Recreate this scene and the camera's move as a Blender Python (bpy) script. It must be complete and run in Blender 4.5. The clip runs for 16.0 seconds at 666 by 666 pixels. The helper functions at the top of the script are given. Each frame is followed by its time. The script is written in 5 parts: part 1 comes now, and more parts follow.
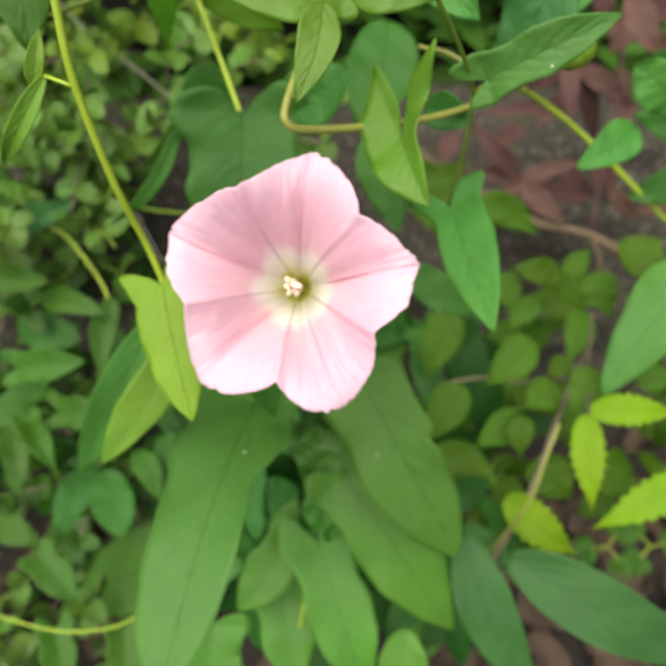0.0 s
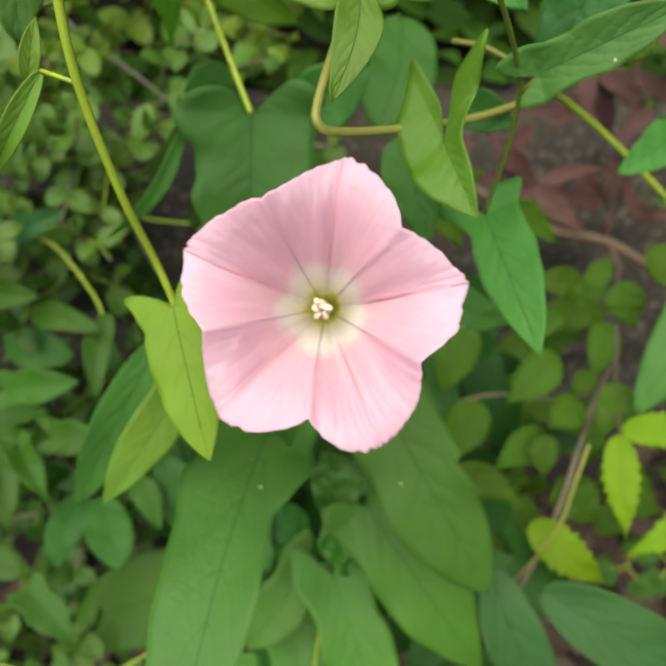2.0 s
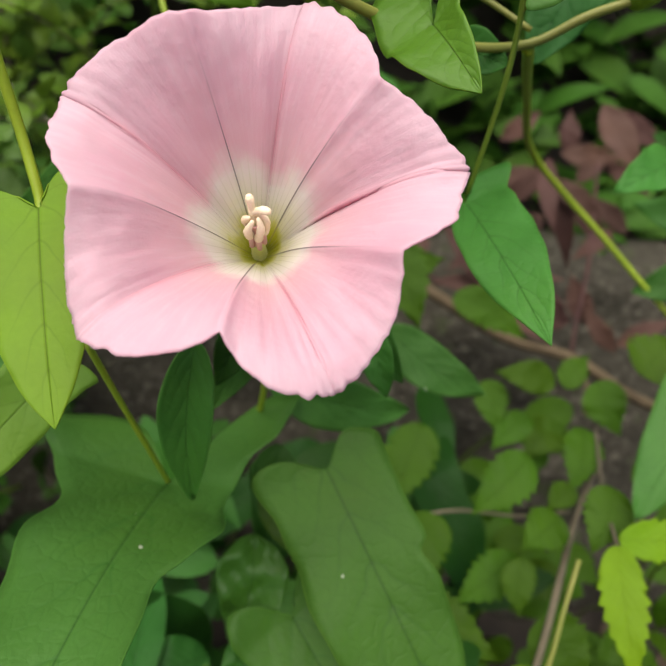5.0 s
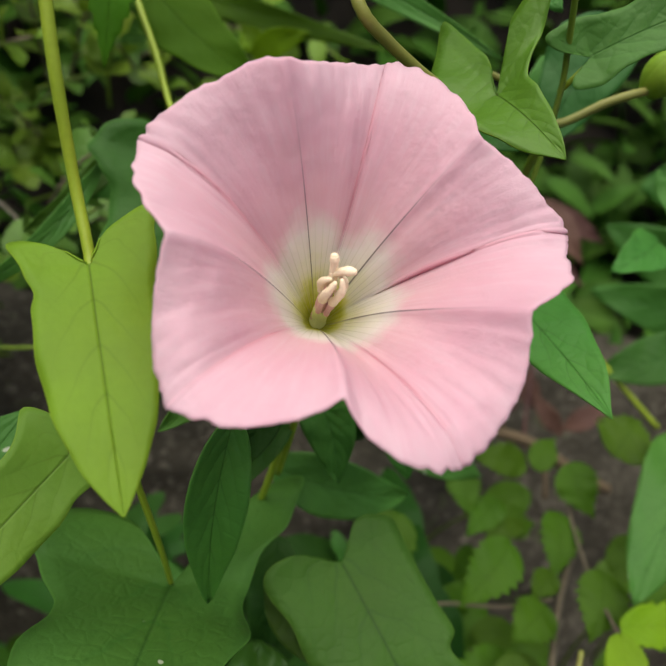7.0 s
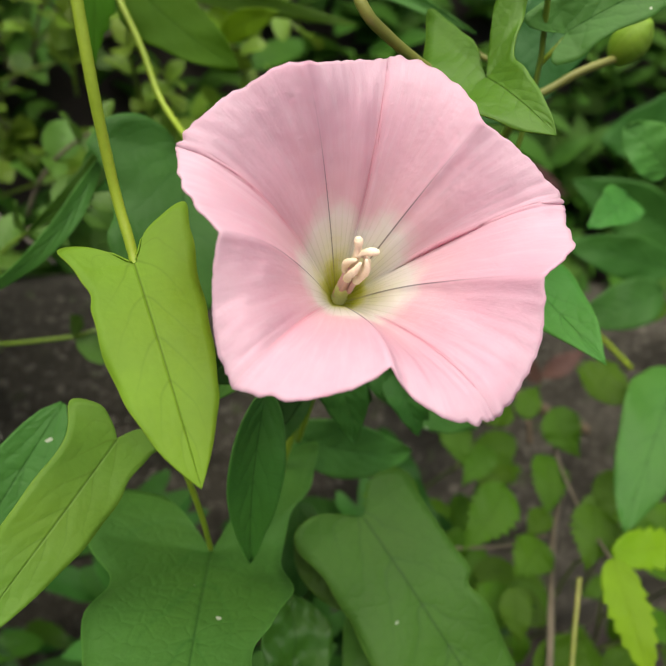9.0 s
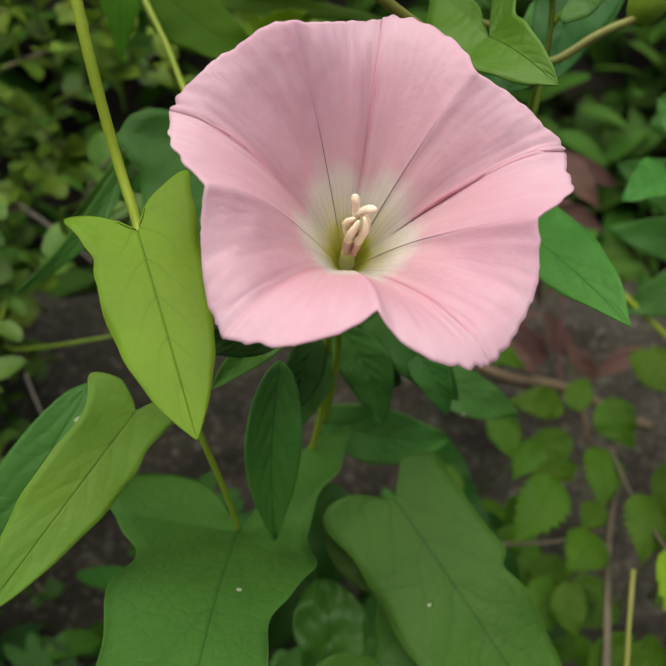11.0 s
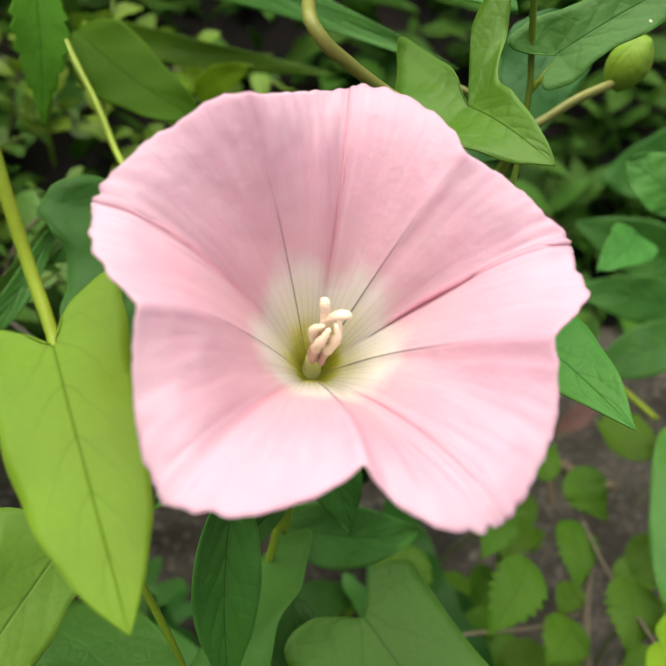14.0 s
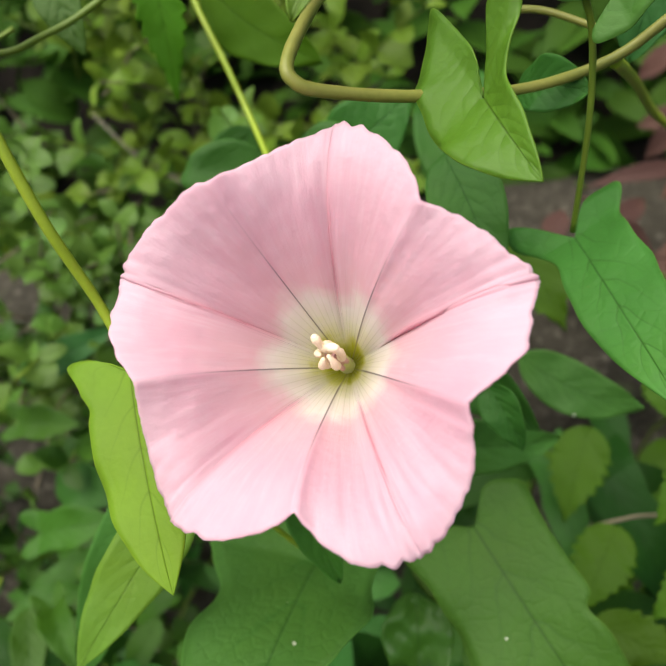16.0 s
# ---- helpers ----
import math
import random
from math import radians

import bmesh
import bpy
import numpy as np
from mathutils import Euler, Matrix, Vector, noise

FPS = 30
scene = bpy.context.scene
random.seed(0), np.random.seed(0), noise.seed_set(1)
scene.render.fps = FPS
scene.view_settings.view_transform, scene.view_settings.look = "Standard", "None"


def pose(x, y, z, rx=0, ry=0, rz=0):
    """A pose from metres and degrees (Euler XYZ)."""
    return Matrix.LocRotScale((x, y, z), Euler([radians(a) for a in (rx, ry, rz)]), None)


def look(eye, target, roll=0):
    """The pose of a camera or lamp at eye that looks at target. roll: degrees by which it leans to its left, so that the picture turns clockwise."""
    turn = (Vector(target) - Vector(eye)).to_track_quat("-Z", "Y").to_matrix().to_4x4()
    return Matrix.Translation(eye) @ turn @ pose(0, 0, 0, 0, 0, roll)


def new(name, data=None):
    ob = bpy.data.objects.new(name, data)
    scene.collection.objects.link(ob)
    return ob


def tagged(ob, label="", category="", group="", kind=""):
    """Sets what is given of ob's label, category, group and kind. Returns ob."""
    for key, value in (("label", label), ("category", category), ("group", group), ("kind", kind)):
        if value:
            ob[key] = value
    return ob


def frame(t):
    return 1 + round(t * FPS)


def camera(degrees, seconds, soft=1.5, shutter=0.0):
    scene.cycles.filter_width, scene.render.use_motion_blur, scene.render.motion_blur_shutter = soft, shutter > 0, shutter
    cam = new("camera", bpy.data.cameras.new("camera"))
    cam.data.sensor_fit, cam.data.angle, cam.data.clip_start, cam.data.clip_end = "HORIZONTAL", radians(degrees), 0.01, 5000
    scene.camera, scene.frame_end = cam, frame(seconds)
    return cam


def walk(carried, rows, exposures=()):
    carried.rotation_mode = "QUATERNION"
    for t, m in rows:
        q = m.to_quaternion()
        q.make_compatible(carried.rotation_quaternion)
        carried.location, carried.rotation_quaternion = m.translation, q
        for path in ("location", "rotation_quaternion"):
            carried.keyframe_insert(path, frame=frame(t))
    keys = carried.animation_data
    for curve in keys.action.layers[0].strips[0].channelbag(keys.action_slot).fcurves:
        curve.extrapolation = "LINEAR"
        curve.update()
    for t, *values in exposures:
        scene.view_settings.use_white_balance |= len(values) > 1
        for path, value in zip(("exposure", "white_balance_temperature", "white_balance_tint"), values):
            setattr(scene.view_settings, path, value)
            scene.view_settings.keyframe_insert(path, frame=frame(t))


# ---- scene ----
cam = camera(50.52, 16.0, soft=1.5)
cam.data.dof.use_dof = True
cam.data.dof.focus_distance = 0.096
cam.data.dof.aperture_fstop = 25.0
# seconds, place and turn of the camera
PATH = [
    (0, 0.0000, -0.0000, 0.4150, 38.00, 0.00, -0.00),
    (0.5, 0.0002, -0.0038, 0.4261, 38.26, 1.48, 1.79),
    (1, -0.0157, -0.0072, 0.4231, 38.97, 1.17, 0.97),
    (1.5, -0.0144, -0.0034, 0.4186, 39.21, 1.13, 0.16),
    (2, -0.0095, 0.0142, 0.4043, 38.33, -0.59, -1.12),
    (2.5, -0.0121, 0.0217, 0.3865, 38.13, -1.30, -1.82),
    (3, -0.0038, 0.0286, 0.3724, 40.33, -2.10, -3.04),
    (3.5, -0.0034, 0.0308, 0.3706, 43.47, -1.14, -4.05),
    (6, -0.0208, 0.0080, 0.3290, 61.07, -11.90, -2.84),
    (6.5, -0.0325, 0.0112, 0.3300, 62.75, -12.52, -4.87),
    (7, -0.0292, 0.0235, 0.3323, 63.32, -11.18, -9.48),
    (7.5, -0.0280, 0.0314, 0.3351, 63.64, -9.36, -11.57),
    (8, -0.0321, 0.0307, 0.3323, 62.54, -8.94, -12.47),
    (8.5, -0.0410, 0.0235, 0.3369, 61.45, -8.97, -14.61),
    (11, -0.0313, 0.0121, 0.3299, 62.53, -4.41, -10.19),
    (11.5, -0.0386, 0.0168, 0.3305, 66.40, -6.47, -11.82),
    (12, -0.0333, 0.0216, 0.3348, 66.46, -5.48, -13.50),
    (12.5, -0.0302, 0.0255, 0.3307, 67.04, -5.62, -14.48),
    (13, -0.0320, 0.0264, 0.3316, 66.39, -5.19, -13.92),
    (13.5, -0.0310, 0.0353, 0.3305, 66.61, -5.33, -14.75),
    (14, -0.0302, 0.0325, 0.3311, 66.05, -5.29, -14.85),
    (14.5, -0.0248, 0.0268, 0.3346, 62.84, -2.25, -9.25),
    (15, -0.0119, 0.0302, 0.3415, 56.47, 1.01, -0.21),
    (15.5, 0.0012, 0.0340, 0.3448, 52.37, 5.16, 2.65),
    (16, 0.0056, 0.0330, 0.3586, 51.24, 9.37, 3.15),
]
EXPOSURES = [(0.0, 1.35), (0.5, 1.2), (1.5, 1.27), (2.5, 0.8), (3.0, 0.65), (3.5, 1.02), (6.0, 0.7), (6.5, 0.5), (7.0, 0.73), (8.0, 0.97), (8.5, 1.0), (11.0, 0.65), (12.0, 0.92), (13.5, 1.08), (14.0, 1.18), (14.5, 1.2), (16.0, 1.12)]
walk(cam, [(t, pose(x, y, z, rx, ry, rz)) for t, x, y, z, rx, ry, rz in PATH],
     exposures=EXPOSURES)

# ---- light: bright overcast sky ----
world = bpy.data.worlds.new("sky")
scene.world = world
world.use_nodes = True
wn = world.node_tree.nodes
sky = wn.new("ShaderNodeTexSky")
sky.sky_type = "NISHITA"
sky.sun_disc = False
sky.sun_elevation, sky.sun_rotation = radians(72), radians(220)
sky.dust_density = 3.0
world.node_tree.links.new(sky.outputs[0], wn["Background"].inputs[0])
wn["Background"].inputs[1].default_value = 0.055
sun = new("sun", bpy.data.lights.new("sun", "SUN"))
sun.data.energy, sun.data.angle, sun.data.color = 3.2, radians(85), (1.0, 0.955, 0.83)
sun.matrix_world = look((-0.45, -0.45, 2.2), (0, 0.1, 0.2))


# ---- materials ----
def nodes_of(name):
    m = bpy.data.materials.new(name)
    m.use_nodes = True
    n = m.node_tree.nodes
    n.clear()
    return m, n, m.node_tree.links


def ramp(n, stops):
    r = n.new("ShaderNodeValToRGB")
    e = r.color_ramp.elements
    while len(e) < len(stops):
        e.new(0.5)
    for el, (p, c) in zip(e, stops):
        el.position, el.color = p, (*c, 1)
    return r


def math_node(n, k, op, a, b=None, c=None, clamp=False):
    q = n.new("ShaderNodeMath")
    q.operation, q.use_clamp = op, clamp
    for i, v in enumerate((a, b, c)):
        if v is None:
            continue
        if isinstance(v, (int, float)):
            q.inputs[i].default_value = v
        else:
            k.new(v, q.inputs[i])
    return q.outputs[0]


def mix_color(n, k, fac, a, b, blend="MIX"):
    q = n.new("ShaderNodeMix")
    q.data_type, q.blend_type = "RGBA", blend
    for socket, v in ((q.inputs[0], fac), (q.inputs[6], a), (q.inputs[7], b)):
        if isinstance(v, (int, float)):
            socket.default_value = v
        elif isinstance(v, tuple):
            socket.default_value = (*v, 1)
        else:
            k.new(v, socket)
    return q.outputs[2]


def noise_node(n, k, scale, detail=3.0, source=None, rough=0.55):
    q = n.new("ShaderNodeTexNoise")
    q.inputs["Scale"].default_value, q.inputs["Detail"].default_value = scale, detail
    q.inputs["Roughness"].default_value = rough
    if source is None:
        source = n.new("ShaderNodeTexCoord").outputs["Object"]
    k.new(source, q.inputs["Vector"])
    return q.outputs["Fac"]


def finish(n, k, color, rough, bump=None, bump_strength=0.3, bump_dist=0.0003, spec=0.5, thin=0.0, thin_color=None):
    p = n.new("ShaderNodeBsdfPrincipled")
    k.new(color, p.inputs["Base Color"])
    if isinstance(rough, float):
        p.inputs["Roughness"].default_value = rough
    else:
        k.new(rough, p.inputs["Roughness"])
    p.inputs["Specular IOR Level"].default_value = spec
    if bump is not None:
        b = n.new("ShaderNodeBump")
        b.inputs["Strength"].default_value, b.inputs["Distance"].default_value = bump_strength, bump_dist
        k.new(bump, b.inputs["Height"])
        k.new(b.outputs[0], p.inputs["Normal"])
    out = n.new("ShaderNodeOutputMaterial")
    last = p.outputs[0]
    if thin:
        tr = n.new("ShaderNodeBsdfTranslucent")
        k.new(thin_color if thin_color is not None else color, tr.inputs[0])
        mx = n.new("ShaderNodeMixShader")
        mx.inputs[0].default_value = thin
        k.new(last, mx.inputs[1])
        k.new(tr.outputs[0], mx.inputs[2])
        last = mx.outputs[0]
    k.new(last, out.inputs[0])


def leaf_material(name, color, vein, rough=0.52, side=7.0, thin=0.26, spec=0.14, spots=0.0, island=False, pucker=1.0):
    """Leaf with midrib, arching side veins between which the blade swells, a paler margin and yellowing patches."""
    m, n, k = nodes_of(name)
    uv = n.new("ShaderNodeUVMap").outputs[0]
    sep = n.new("ShaderNodeSeparateXYZ")
    k.new(uv, sep.inputs[0])
    u, v = sep.outputs[0], sep.outputs[1]
    place = n.new("ShaderNodeNewGeometry").outputs["Position"]
    off = math_node(n, k, "ABSOLUTE", math_node(n, k, "SUBTRACT", u, 0.5))
    rib = math_node(n, k, "SUBTRACT", 1.0, math_node(n, k, "MULTIPLY", off, 75.0), clamp=True)
    groove = math_node(n, k, "SUBTRACT", 1.0, math_node(n, k, "MULTIPLY", off, 40.0), clamp=True)
    bend = math_node(n, k, "POWER", off, 1.25)
    jit = math_node(n, k, "MULTIPLY", noise_node(n, k, 90.0, 2.0, place), 1.1)
    wave = math_node(n, k, "SUBTRACT", math_node(n, k, "ADD", jit, math_node(n, k, "MULTIPLY", v, side)), math_node(n, k, "MULTIPLY", bend, side * 0.85))
    fr = math_node(n, k, "ABSOLUTE", math_node(n, k, "SUBTRACT", math_node(n, k, "FRACT", wave), 0.5))
    line = math_node(n, k, "SUBTRACT", 1.0, math_node(n, k, "MULTIPLY", fr, 13.0), clamp=True)
    inner = math_node(n, k, "SUBTRACT", 1.0, math_node(n, k, "MULTIPLY", off, 2.2), clamp=True)
    line = math_node(n, k, "MULTIPLY", line, inner)
    cells = n.new("ShaderNodeTexVoronoi")
    cells.feature = "DISTANCE_TO_EDGE"
    cells.inputs["Scale"].default_value = 330.0
    k.new(place, cells.inputs["Vector"])
    net = math_node(n, k, "SUBTRACT", 1.0, math_node(n, k, "MULTIPLY", cells.outputs["Distance"], 7.0), clamp=True)
    big = noise_node(n, k, 55.0, 4.0, place)
    patch = noise_node(n, k, 24.0, 2.0, place)
    fine = noise_node(n, k, 900.0, 3.0, place)
    rnd = n.new("ShaderNodeNewGeometry").outputs["Random Per Island"] if island else n.new("ShaderNodeObjectInfo").outputs["Random"]
    hsv = n.new("ShaderNodeHueSaturation")
    k.new(math_node(n, k, "ADD", 0.490, math_node(n, k, "MULTIPLY", rnd, 0.02)), hsv.inputs["Hue"])
    k.new(math_node(n, k, "ADD", 0.85, math_node(n, k, "MULTIPLY", rnd, 0.30)), hsv.inputs["Value"])
    shade = mix_color(n, k, big, tuple(c * 0.7 for c in color), tuple(min(1, c * 1.28) for c in color))
    yellow = math_node(n, k, "MULTIPLY", math_node(n, k, "SUBTRACT", patch, 0.5, clamp=True), 2.6, clamp=True)
    shade = mix_color(n, k, yellow, shade, (color[0] * 1.3, color[1] * 1.12, color[2] * 0.8))
    shade = mix_color(n, k, math_node(n, k, "MULTIPLY", fine, 0.35), shade, tuple(c * 0.65 for c in color))
    k.new(shade, hsv.inputs["Color"])
    col = mix_color(n, k, math_node(n, k, "MAXIMUM", math_node(n, k, "MULTIPLY", line, 0.85), math_node(n, k, "MULTIPLY", net, 0.09 * min(pucker, 1.3))), hsv.outputs[0], vein)
    col = mix_color(n, k, math_node(n, k, "MULTIPLY", rib, 0.95), col, tuple(c * 0.7 for c in vein))
    margin = math_node(n, k, "MULTIPLY", math_node(n, k, "SUBTRACT", off, 0.487, clamp=True), 45.0, clamp=True)
    col = mix_color(n, k, margin, col, (color[0] * 1.5 + 0.012, color[1] * 1.35 + 0.012, color[2] * 1.3 + 0.004))
    if spots:
        sp = math_node(n, k, "GREATER_THAN", noise_node(n, k, 330.0, 1.0, place), 1.0 - spots)
        col = mix_color(n, k, sp, col, (0.4, 0.45, 0.32))
    swell = math_node(n, k, "MULTIPLY", math_node(n, k, "SMOOTH_MIN", fr, 0.36, 0.25), 0.45 * pucker)
    swell = math_node(n, k, "MULTIPLY", swell, inner)
    height = math_node(n, k, "ADD", math_node(n, k, "MULTIPLY", fine, 0.1), math_node(n, k, "SUBTRACT", swell, math_node(n, k, "MULTIPLY", groove, 0.12)))
    height = math_node(n, k, "ADD", height, math_node(n, k, "MULTIPLY", noise_node(n, k, 210.0, 3.0, place), 0.35 * min(pucker, 1.0)))
    height = math_node(n, k, "SUBTRACT", height, math_node(n, k, "MULTIPLY", net, 0.05 * pucker))
    rg = math_node(n, k, "ADD", rough - 0.12, math_node(n, k, "MULTIPLY", big, 0.26))
    finish(n, k, col, rg, height, 0.75, 0.0012, spec, thin)
    return m


def plain_material(name, a, b, scale, rough, bump=0.3, dist=0.0004, spec=0.4, thin=0.0, detail=4.0, vary=0.5):
    m, n, k = nodes_of(name)
    big = noise_node(n, k, scale, detail)
    fine = noise_node(n, k, scale * 12, 3.0)
    r = ramp(n, [(0.3, a), (0.7, b)])
    k.new(big, r.inputs[0])
    col = mix_color(n, k, math_node(n, k, "MULTIPLY", fine, 0.5), r.outputs[0], tuple(c * 0.6 for c in a))
    rnd = n.new("ShaderNodeObjectInfo").outputs["Random"]
    hsv = n.new("ShaderNodeHueSaturation")
    k.new(math_node(n, k, "ADD", 1.0 - vary / 2, math_node(n, k, "MULTIPLY", rnd, vary)), hsv.inputs["Value"])
    k.new(col, hsv.inputs["Color"])
    finish(n, k, hsv.outputs[0], rough, fine, bump, dist, spec, thin)
    return m


lime = leaf_material("lime_leaf", (0.140, 0.240, 0.014), (0.112, 0.20, 0.010), 0.5, 5.0, 0.3, 0.2, pucker=0.5)
lime2 = leaf_material("pale_green_leaf", (0.118, 0.222, 0.022), (0.095, 0.185, 0.016), 0.5, 6.0, 0.3, 0.2, pucker=0.6)
bright = leaf_material("fresh_green_leaf", (0.088, 0.183, 0.013), (0.063, 0.141, 0.009), 0.42, 6.0, 0.3, 0.28, pucker=0.7)
mid = leaf_material("green_leaf", (0.060, 0.186, 0.029), (0.038, 0.126, 0.017), 0.45, 6.0, 0.27, 0.2, spots=0.2, pucker=1.1)
grass = leaf_material("grass_green_leaf", (0.037, 0.110, 0.008), (0.026, 0.08, 0.006), 0.48, 6.0, 0.25, 0.2)
young = leaf_material("young_green_leaf", (0.068, 0.198, 0.022), (0.044, 0.142, 0.015), 0.46, 7.0, 0.27, 0.22, spots=0.18)
grey = leaf_material("dull_green_leaf", (0.052, 0.126, 0.014), (0.034, 0.094, 0.013), 0.48, 6.0, 0.25, 0.18, spots=0.2, pucker=1.4)
blue = leaf_material("bluish_green_leaf", (0.034, 0.115, 0.026), (0.022, 0.080, 0.018), 0.45, 7.0, 0.22, 0.16)
dark = leaf_material("dark_green_leaf", (0.034, 0.126, 0.017), (0.022, 0.085, 0.011), 0.48, 7.0, 0.22, 0.16)
glossy = leaf_material("crinkled_green_leaf", (0.052, 0.175, 0.018), (0.034, 0.120, 0.012), 0.42, 8.0, 0.22, 0.32, pucker=0.8)
leafy = leaf_material("serrate_leaf", (0.053, 0.126, 0.005), (0.041, 0.100, 0.004), 0.5, 8.0, 0.3)
sun_leaf = leaf_material("yellow_green_leaf", (0.14, 0.26, 0.005), (0.16, 0.27, 0.012), 0.5, 9.0, 0.3)
under = leaf_material("undergrowth_leaf", (0.040, 0.105, 0.010), (0.025, 0.076, 0.012), 0.6, 6.0, 0.2, island=True)
# green leaf darkened in its colour for the shade deep among the plants
shade_leaf = leaf_material("shaded_green_leaf", (0.015, 0.060, 0.006), (0.012, 0.048, 0.005), 0.5, 7.0, 0.2)
small = leaf_material("small_round_leaf", (0.073, 0.153, 0.019), (0.090, 0.172, 0.034), 0.45, 4.0, 0.2, 0.25)
small_fresh = leaf_material("fresh_round_leaf", (0.125, 0.215, 0.018), (0.14, 0.23, 0.03), 0.45, 4.0, 0.25, 0.25)
olive = leaf_material("olive_green_leaf", (0.046, 0.128, 0.004), (0.034, 0.095, 0.003), 0.62, 6.0, 0.32, 0.08, pucker=0.5)
# darker copy of the small round leaf, shade of the low shrubs in its colour
small_shaded = leaf_material("shaded_round_leaf", (0.028, 0.078, 0.007), (0.04, 0.095, 0.014), 0.45, 4.0, 0.2, 0.2)
red = leaf_material("maple_leaf", (0.092, 0.048, 0.040), (0.12, 0.068, 0.056), 0.6, 9.0, 0.2, pucker=0.6)
stem_green = plain_material("green_stem", (0.23, 0.33, 0.018), (0.30, 0.39, 0.03), 120.0, 0.45, 0.12, 0.0002, vary=0.14)
stem_tan = plain_material("tan_green_stem", (0.18, 0.20, 0.032), (0.25, 0.24, 0.055), 100.0, 0.45, 0.12, 0.0002, vary=0.14)
stem_mid = plain_material("slim_green_stem", (0.10, 0.17, 0.014), (0.15, 0.22, 0.022), 120.0, 0.45, 0.12, 0.0002, vary=0.1)
# green stem darkened in its colour for the shade inside the leafy cover
stem_shaded = plain_material("shaded_green_stem", (0.05, 0.085, 0.012), (0.09, 0.12, 0.02), 100.0, 0.5)
dry_wood = plain_material("dry_stem", (0.10, 0.08, 0.05), (0.20, 0.165, 0.11), 90.0, 0.8)
pale_dry = plain_material("pale_dry_stem", (0.22, 0.19, 0.15), (0.34, 0.30, 0.25), 90.0, 0.8)
bark = plain_material("twig_bark", (0.065, 0.043, 0.022), (0.13, 0.092, 0.05), 70.0, 0.75, 0.6, 0.0008)
maroon = plain_material("maroon_stem", (0.06, 0.02, 0.02), (0.1, 0.04, 0.035), 90.0, 0.6)
litter_mat = plain_material("dead_leaf", (0.050, 0.033, 0.022), (0.15, 0.10, 0.066), 60.0, 0.8, 0.6, 0.0008, thin=0.1)
soil_mat = plain_material("soil", (0.012, 0.009, 0.007), (0.035, 0.026, 0.019), 40.0, 0.95, 1.0, 0.003)


def stone_material():
    m, n, k = nodes_of("aggregate_stone")
    co = n.new("ShaderNodeTexCoord").outputs["Object"]
    vor = n.new("ShaderNodeTexVoronoi")
    vor.inputs["Scale"].default_value = 430.0
    k.new(co, vor.inputs["Vector"])
    r = ramp(n, [(0.0, (0.022, 0.019, 0.014)), (0.5, (0.031, 0.028, 0.020)), (0.82, (0.050, 0.044, 0.033)), (1.0, (0.14, 0.125, 0.10))])
    sep = n.new("ShaderNodeSeparateColor")
    k.new(vor.outputs["Color"], sep.inputs[0])
    k.new(sep.outputs[0], r.inputs[0])
    big = noise_node(n, k, 14.0, 5.0, co)
    col = mix_color(n, k, math_node(n, k, "MULTIPLY", big, 0.75), r.outputs[0], (0.036, 0.031, 0.020))
    moss = math_node(n, k, "GREATER_THAN", noise_node(n, k, 60.0, 5.0, co), 0.64)
    col = mix_color(n, k, math_node(n, k, "MULTIPLY", moss, 0.5), col, (0.045, 0.06, 0.02))
    h = math_node(n, k, "ADD", math_node(n, k, "MULTIPLY", vor.outputs["Distance"], -1.0), math_node(n, k, "MULTIPLY", noise_node(n, k, 150.0, 4.0, co), 1.5))
    finish(n, k, col, 0.9, h, 0.9, 0.0012, 0.3)
    return m


stone_mat = stone_material()


